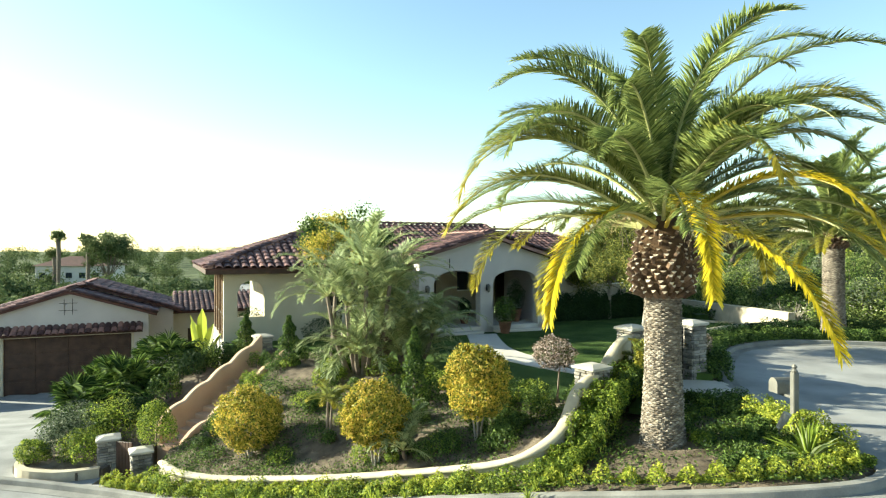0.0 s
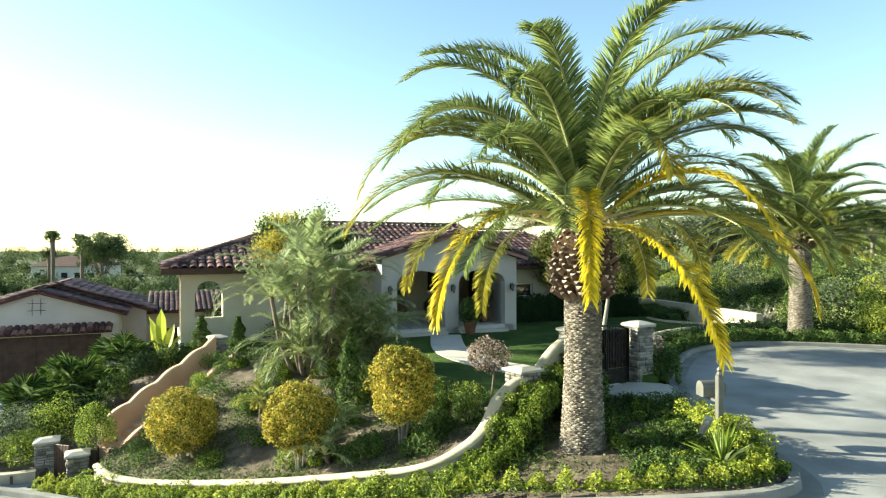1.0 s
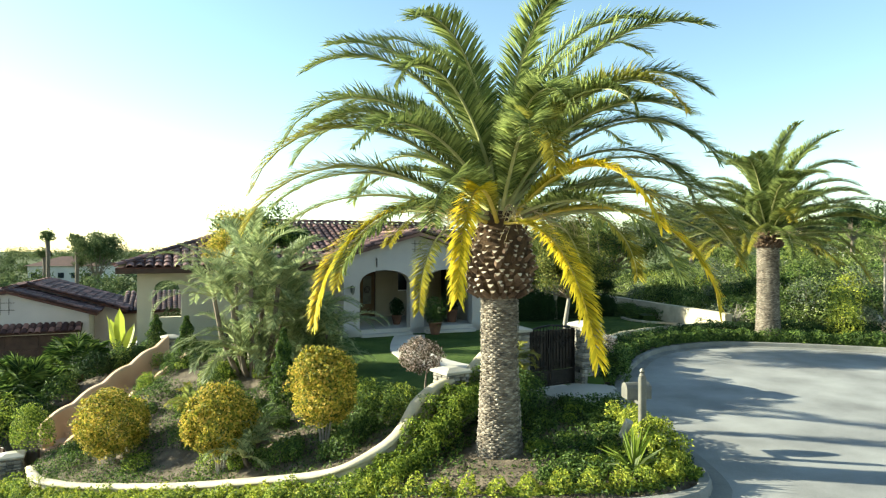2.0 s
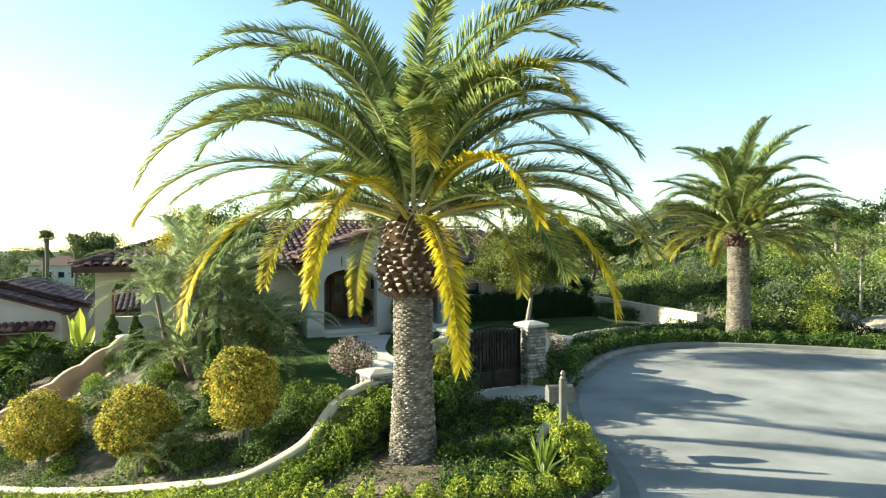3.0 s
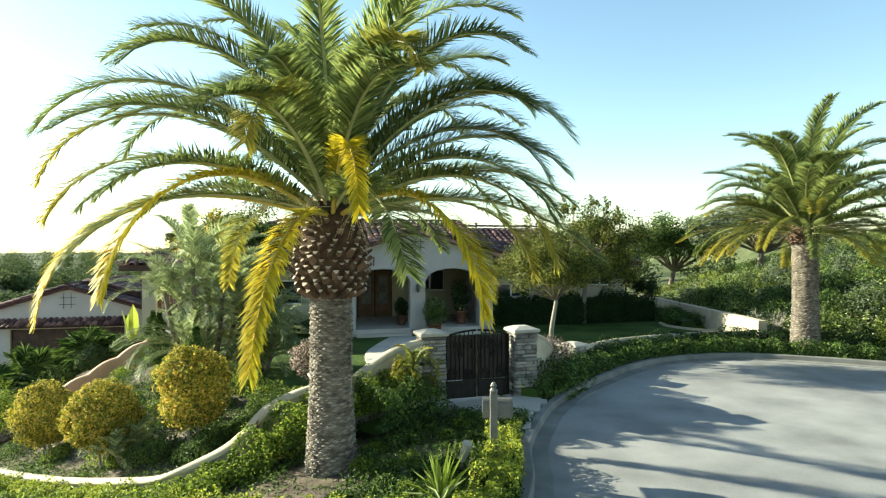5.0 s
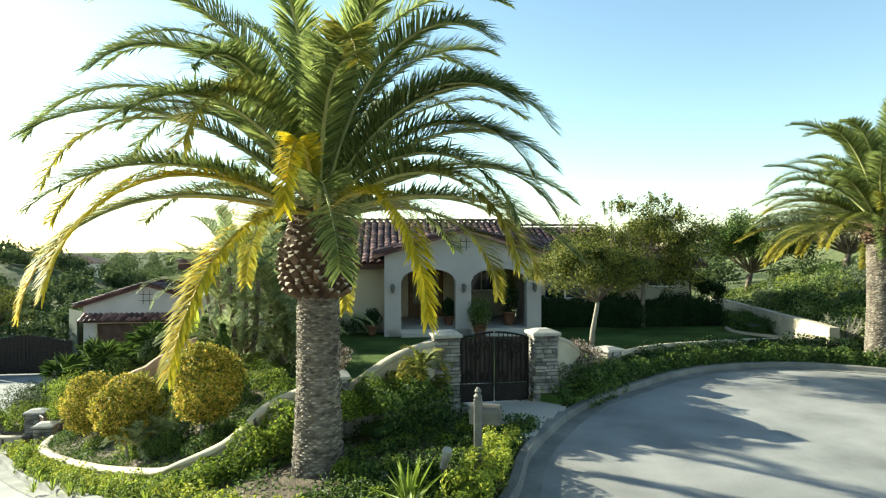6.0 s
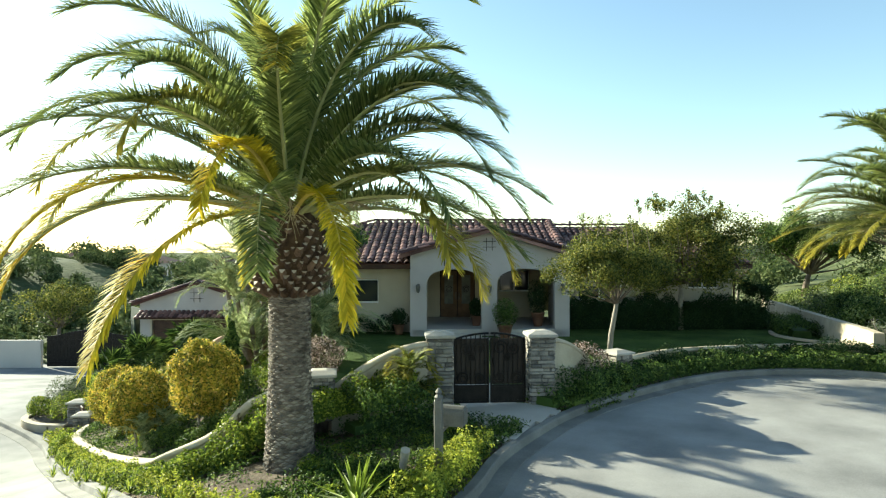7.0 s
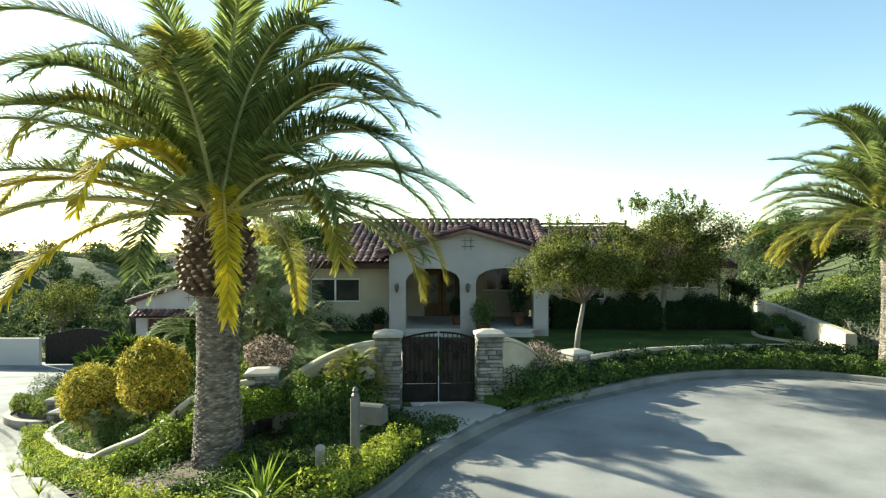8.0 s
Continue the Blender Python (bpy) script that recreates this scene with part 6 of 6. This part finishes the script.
tree("garden_tree", 6.95, 21.2, LAWN_LEVEL, 3.9, 1.75, (1.75, 1.6, 1.15), 401, M_TREE, "small leaning lawn tree with yellow-green crown", 84, 420, 0.075, (0.22, 0.10), M_BARKPALE, "lawn trees", 0.075, 0.45, shift=(-0.35, -0.1), shoots=9)
tree("garden_tree", 8.3, 30.4, LAWN_LEVEL, 5.3, 1.9, (2.8, 2.5, 2.0), 402, M_TREE, "broad lawn tree with yellow-green crown near the house", 96, 400, 0.11, (0.05, 0), M_BARKPALE, "lawn trees", 0.11, 0.7, low=-0.9, shoots=14)
tree("garden_tree", -3.6, 22.0, LAWN_LEVEL, 4.9, 1.8, (1.75, 1.5, 1.35), 403, M_GREEN, "dense green lawn tree before the house", 54, 320, 0.10, (0.1, 0), M_BARKPALE, "lawn trees", 0.10, 0.55)
tree("garden_tree", -3.5, 19.2, 0.3, 4.95, 2.0, (1.0, 0.9, 1.5), 404, M_GOLD, "slim tree with yellowing leaves behind the feather palms", 30, 200, 0.08, (0.1, 0), M_BARK, "", 0.07, 0.42)
tree("hill_tree", 14.0, 42.5, land_z(14, 42.5) - 0.1, 4.7, 1.2, (3.4, 2.6, 1.9), 405, M_GREEN, "broad green tree at the foot of the hill", 84, 330, 0.15, (0.2, 0), M_BARK, "hill trees", 0.16, 0.8)
tree("hill_tree", 17.5, 37.0, land_z(17.5, 37.0) - 0.1, 4.2, 1.2, (3.6, 2.6, 1.6), 406, M_OLIVE, "grey-green spreading tree on the hillside", 84, 330, 0.15, (0.2, 0), M_BARK, "hill trees", 0.16, 0.8)
tree("hill_tree", 10.6, 41.0, 0.3, 4.6, 1.5, (1.6, 1.4, 1.7), 407, M_OLIVE, "thin open-crowned tree behind the house corner", 30, 90, 0.10, (0.1, 0), M_BARKPALE, "hill trees", 0.09, 0.6)
tree("corner_shrub_tree", 11.2, 33.2, LAWN_LEVEL, 2.1, 0.6, (0.8, 0.8, 0.75), 408, M_DARK, "dark rounded shrub tree at the house corner", 18, 260, 0.09, (0, 0), M_BARK, "", 0.07, 0.4)
tree("sapling", 20.2, 24.6, land_z(20.2, 24.6) - 0.05, 4.6, 2.2, (0.75, 0.7, 1.0), 409, M_GREEN, "slim staked sapling on the hillside", 18, 90, 0.10, (0.0, 0), M_BARKPALE, "", 0.04, 0.34)
tree("hill_tree", 24.5, 33.0, land_z(24.5, 33.0) - 0.1, 3.2, 1.0, (1.6, 1.5, 1.1), 410, M_DARK, "dark tree along the hill crest", 26, 180, 0.13, (0.0, 0), M_BARK, "hill trees", 0.1, 0.6)
tree("hill_tree", 30.0, 36.0, land_z(30, 36) - 0.1, 3.0, 1.0, (2.0, 1.5, 1.1), 411, M_DARK, "dark tree along the hill crest", 26, 180, 0.13, (0.0, 0), M_BARK, "hill trees", 0.1, 0.6)

bare = thing("bare_shrub", pose(14.5, 25.2, land_z(14.5, 25.2)), "leafless grey branching shrub above the retaining wall", "shrub")
rbs = random.Random(31)
for k in range(9):
    a, l = rbs.uniform(0, 6.28), rbs.uniform(0.7, 1.3)
    d = Vector((math.cos(a) * 0.55, math.sin(a) * 0.55, 1)).normalized()
    m = Mesh().tube([(0, 0, -0.1), d * l * 0.5, d * l + Vector((0, 0, 0.05))], [0.025, 0.018, 0.007], 5)
    for j in range(4):
        q = d * l * rbs.uniform(0.4, 0.9)
        e = q + Vector((rbs.uniform(-0.35, 0.35), rbs.uniform(-0.35, 0.35), rbs.uniform(0.05, 0.35)))
        m.tube([q, e], [0.01, 0.004], 4)
    part("branch", m, M_BARKPALE, bare)
low_bush(17.3, 22.6, 0.42, 0.65, 1.15, 420, M_LIME, "tall yellow-green shrub beside the kerb", "", 2200, 0.075)
rk = random.Random(33)
for k, (x, y, s) in enumerate(((20.3, 23.6, 1.0), (21.6, 24.2, 0.8), (19.4, 24.4, 0.5))):
    m = Mesh()
    prof = [(0.0 + 0.98 * math.sin(math.pi * i / 7) + 0.02, -0.5 * math.cos(math.pi * i / 7)) for i in range(8)]
    m.lathe(prof, 12)
    m.v = [(px * s * (1 + 0.15 * math.sin(5 * py + k)), py * s * (1 + 0.15 * math.sin(4 * px)), pz * s * (0.9 + 0.2 * math.sin(3 * px + 2 * py))) for px, py, pz in m.v]
    single("boulder", m, M_ROCK, "pale weathered boulder on the hillside", "rock", "boulders", m=pose(x, y, land_z(x, y) + 0.1 * s), smooth=True)

# hillside growth
on_hill = lambda x, y: hill_d(x, y) > 0.2
scatter("hill_grass", on_hill, (12.3, 34, 23.2, 46), land_z, 42000, 0.20, M_MEADOW, "tangled green weeds covering the hillside", 501, 0.35, 0.35, "weeds", 0.7)
scatter("hill_flowers", on_hill, (13.5, 30, 23.6, 38), land_z, 1500, 0.075, M_FLOWER, "small white wild flowers on the hillside", 502, 0.5, 0.9, "flowers", 0.8, lambda x, y: patchy(x * 0.7, y * 0.7))
rh = random.Random(41)
for k in range(80):
    while True:
        x, y = rh.uniform(13.0, 32), rh.uniform(23.8, 37)
        if hill_d(x, y) > 0.6:
            break
    low_bush(x, y, land_z(x, y), rh.uniform(0.4, 1.0), rh.uniform(0.35, 0.8), 510 + k, rh.choice([M_MEADOW, M_MEADOW, M_MEADOW, M_GREEN, M_LIME, M_OLIVE]), "wild green bush on the hillside", "hillside bushes", 420, 0.12, "wild_bush")

for k in range(46):
    y = rh.uniform(24.5, 35)
    x = 14.2 - 0.125 * (y - 23.3) + rh.uniform(0.5, 7.0)
    low_bush(x, y, land_z(x, y), rh.uniform(0.5, 1.0), rh.uniform(0.4, 0.9), 700 + k, rh.choice([M_GREEN, M_GREEN, M_MEADOW, M_DARK, M_OLIVE]), "dense green bush above the retaining wall", "hillside bushes", 520, 0.11, "wild_bush")

# ---- small planting ----
ag = thing("yucca", pose(5.85, 9.75, 0.42), "spiky green and cream yucca near the mailbox", "plant")
ra = random.Random(51)
for k in range(34):
    a, el = k * 2.4, radians(ra.uniform(15, 80))
    d = Vector((math.cos(a) * math.cos(el), math.sin(a) * math.cos(el), math.sin(el)))
    side = d.cross(Vector((0, 0, 1))).normalized()
    l = ra.uniform(0.45, 0.85)
    n = side.cross(d)
    part("leaf", Mesh().add([side * 0.02, d * l * 0.5 + side * 0.027 + n * 0.01, d * l - Vector((0, 0, 0.1)), d * l * 0.5 - side * 0.027 + n * 0.01, -side * 0.02, d * l * 0.5 - n * 0.015], [(0, 1, 5), (1, 2, 5), (2, 3, 5), (3, 4, 5), (4, 0, 5)]), M_HEDGE if k % 5 else M_FRONDP, ag)
for k in range(16):
    x = rb.uniform(1.0, 3.4) if k < 9 else rb.uniform(-5, 0)
    y = lerp_line(x, WALL_X, WALL_Y) - rb.uniform(0.7, 1.1)
    tuft = Mesh()
    for i in range(22):
        a, el = i * 2.4, radians(rb.uniform(25, 80))
        d = Vector((math.cos(a) * math.cos(el), math.sin(a) * math.cos(el), math.sin(el)))
        s2 = d.cross(Vector((0, 0, 1))).normalized() * 0.009
        l = rb.uniform(0.22, 0.42)
        tuft.add([s2, d * l * 0.6 + s2, d * l + Vector((0, 0, -0.1)), d * l * 0.6 - s2, -s2], [(0, 1, 3, 4), (1, 2, 3)])
    single("grass_tuft", tuft, M_HEDGE, "strappy green grass tuft in the planting strip", "plant", "grass tufts", m=pose(x, y, strip_z(x, y)))
stonep = Mesh().lathe([(0.02, 0.0), (0.10, 0.02), (0.12, 0.06), (0.08, 0.11), (0.02, 0.125)], 10)
for k, (x, y) in enumerate(((5.75, 9.25), (5.95, 9.3), (5.55, 10.5), (5.1, 10.6), (5.3, 10.9))):
    single("stone", Mesh().add([(px * (1 + 0.2 * math.sin(7 * py + k)), py * (1 + 0.2 * math.cos(6 * px + k)), pz) for px, py, pz in stonep.v], stonep.f), M_ROCK, "pale garden stone in the planting strip", "rock", "garden stones", m=pose(x, y, strip_z(x, y) - 0.02, 0, 0, 40 * k), smooth=True)
spot = thing("garden_spotlight", pose(5.95, 10.75, strip_z(5.95, 10.75)), "pale metal garden uplight beside the yucca", "lamp")
part("stake", Mesh().tube([(0, 0, -0.05), (0, 0, 0.25)], 0.015, 6), M_GREY, spot)
part("hood", Mesh().tube([(0, 0.02, 0.22), (0.06, -0.04, 0.38), (0.10, -0.08, 0.50)], [0.05, 0.065, 0.07], 10), M_STONECAP, spot, "pale slatted hood")


def potted(x, y, z, r, h, plant_h, plant_r, seed, label, material=M_GREEN):
    p = thing("potted_plant", pose(x, y, z), label, "potted plant", "porch pots")
    part("pot", Mesh().lathe([(r * 0.62, 0.0), (r * 0.8, h * 0.4), (r, h * 0.92), (r * 1.08, h * 0.93), (r * 1.08, h), (r * 0.9, h), (r * 0.85, h * 0.9)], 16), M_POT, p, "dark clay pot", True)
    part("soil", Mesh().lathe([(r * 0.86, h * 0.86), (r * 0.4, h * 0.9)], 12), M_SOIL, p)
    part("foliage", arrays_mesh("foliage", *bush_leaves(seed, 1500, (0, 0, h + plant_h * 0.45), (plant_r, plant_r, plant_h * 0.55), 0.08, 0.7, 0.15), material), None, p)


for u, v, z, r, h, ph, pr2, mm in ((0.55, -0.55, 0.34, 0.27, 0.5, 1.0, 0.50, M_GREEN), (2.0, 1.0, 0.6, 0.26, 0.55, 1.3, 0.42, M_DARK), (-0.45, 1.2, 0.6, 0.22, 0.4, 0.7, 0.3, M_DARK), (-3.5, 0.5, 0.34, 0.22, 0.4, 0.6, 0.35, M_DARK)):
    q = HOUSE @ Vector((u, v, 0))
    potted(q.x, q.y, z, r, h, ph, pr2, int(600 + 10 * u), "leafy plant in a clay pot on the porch", mm)

# ---- distance ----
rf = random.Random(77)


def far_house(x, y, z, w, d, h, turn, label):
    hs = thing("far_house", pose(x, y, z, 0, 0, turn), label, "house", "far houses")
    part("facade", Mesh().box((0, 0, h / 2 - 1), (w, d, h + 2), 0.05), M_FARWALL, hs)
    e = 0.6
    part("roof", Mesh().add([(-w / 2 - e, -d / 2 - e, h), (w / 2 + e, -d / 2 - e, h), (w / 2 + e, d / 2 + e, h), (-w / 2 - e, d / 2 + e, h), (-w / 2 + d / 2, 0, h + d * 0.22), (w / 2 - d / 2, 0, h + d * 0.22)], [(0, 1, 5, 4), (1, 2, 5), (2, 3, 4, 5), (3, 0, 4), (3, 2, 1, 0)]), M_UNDER, hs)
    for i in range(int(w / 3)):
        part("window", Mesh().box((-w / 2 + 1.5 + 3 * i, -d / 2 - 0.02, h * 0.55), (1.4, 0.08, 1.3), 0.02), M_GLASS, hs)


for x, y, w, d, h, turn in ((-88, 148, 16, 10, 5, 5), (-135, 120, 18, 11, 6, 30), (-118, 92, 20, 12, 5, 40), (-150, 90, 18, 12, 6, 50), (-170, 130, 22, 12, 6, 40), (-30, 230, 20, 12, 5, 0)):
    far_house(x, y, land_z(x, y), w, d, h, turn, "distant pale stucco house with a dark hipped roof")
# far road on the valley floor
single("far_road", Mesh().sweep([(-54, 96, -4.5), (-46, 110, -4.4), (-40, 128, -4.3), (-44, 150, -3.8)], [(-7, 0), (-7, 0.1), (7, 0.1), (7, 0)]), M_ROAD, "pale bend of a road on the valley floor", "road", kind="structure")


def far_trees(seed, count, ring, arc, label, size=(1.2, 3.0), name="far_trees", material=M_FAR):
    rng = np.random.RandomState(seed)
    sets = []
    for k in range(count):
        a, r = radians(rng.uniform(*arc)), rng.uniform(*ring)
        x, y = r * math.sin(a), 5 + r * math.cos(a)
        s = rng.uniform(*size) * (r / 100) ** 0.3
        z = land_z(x, y)
        for j in range(4):
            c = (x + rng.normal(0, s * 0.5), y + rng.normal(0, s * 0.5), z + s * rng.uniform(0.5, 1.1))
            sets.append(bush_leaves(seed * 1000 + k * 4 + j, 110, c, (s * 0.8, s * 0.8, s * 0.75), 0.42 * s ** 0.5, 0.7, 0.2))
    ob = new(name, arrays_mesh(name, *joined(sets), material))
    return tagged(ob, label, "trees", kind="stuff")


far_trees(701, 300, (50, 130), (-75, -18), "scattered green trees and bushes on the valley slopes", (0.8, 2.2))
far_trees(702, 260, (130, 330), (-80, 5), "far green trees below the skyline", (1.2, 2.8))
far_trees(703, 260, (300, 460), (-85, 60), "hazy row of trees on the skyline", (2.0, 3.6))
far_trees(704, 40, (70, 200), (5, 45), "green trees beyond the hill", (1.2, 3.0))
far_trees(705, 50, (38, 62), (-72, -34), "bushes behind the garage and drive gate", (0.7, 1.5))
tree("valley_tree", -36.0, 33.0, -3.5, 4.6, 1.2, (3.2, 2.8, 1.9), 430, M_TREE, "broad green tree behind the drive gate", 44, 200, 0.16, (0, 0), M_BARK, "", 0.16, 0.9)
tree("valley_tree", -65.0, 118.0, -4.0, 11.0, 2.0, (5.2, 4.5, 4.4), 431, M_FAR, "large dark tree in the valley", 50, 170, 0.45, (0, 0), M_BARK, "", 0.3, 1.8)
for x, y, h in ((-76, 120, 11.5), (-69, 118, 10.5), (-80, 125, 8)):
    fp = thing("far_palm", pose(x, y, land_z(x, y)), "distant fan palm with a shaggy trunk in the valley", "palm tree", "far palms")
    part("trunk", Mesh().tube([(0, 0, -0.2), (0.1, 0, h * 0.6), (0, 0, h - 1)], [0.3, 0.4, 0.45], 8), M_BARK, fp)
    part("crown", arrays_mesh("crown", *bush_leaves(int(h * 10), 260, (0, 0, h - 0.2), (1.5, 1.5, 1.2), 1.3, 0.8, 0.3, 0.16), M_FAR), None, fp)

# single roof tiles, laid last
for parent, places in late_tiles:
    for m in places:
        t = new("tile", TILE_MESH)
        t.parent = parent
        t.matrix_basis = m
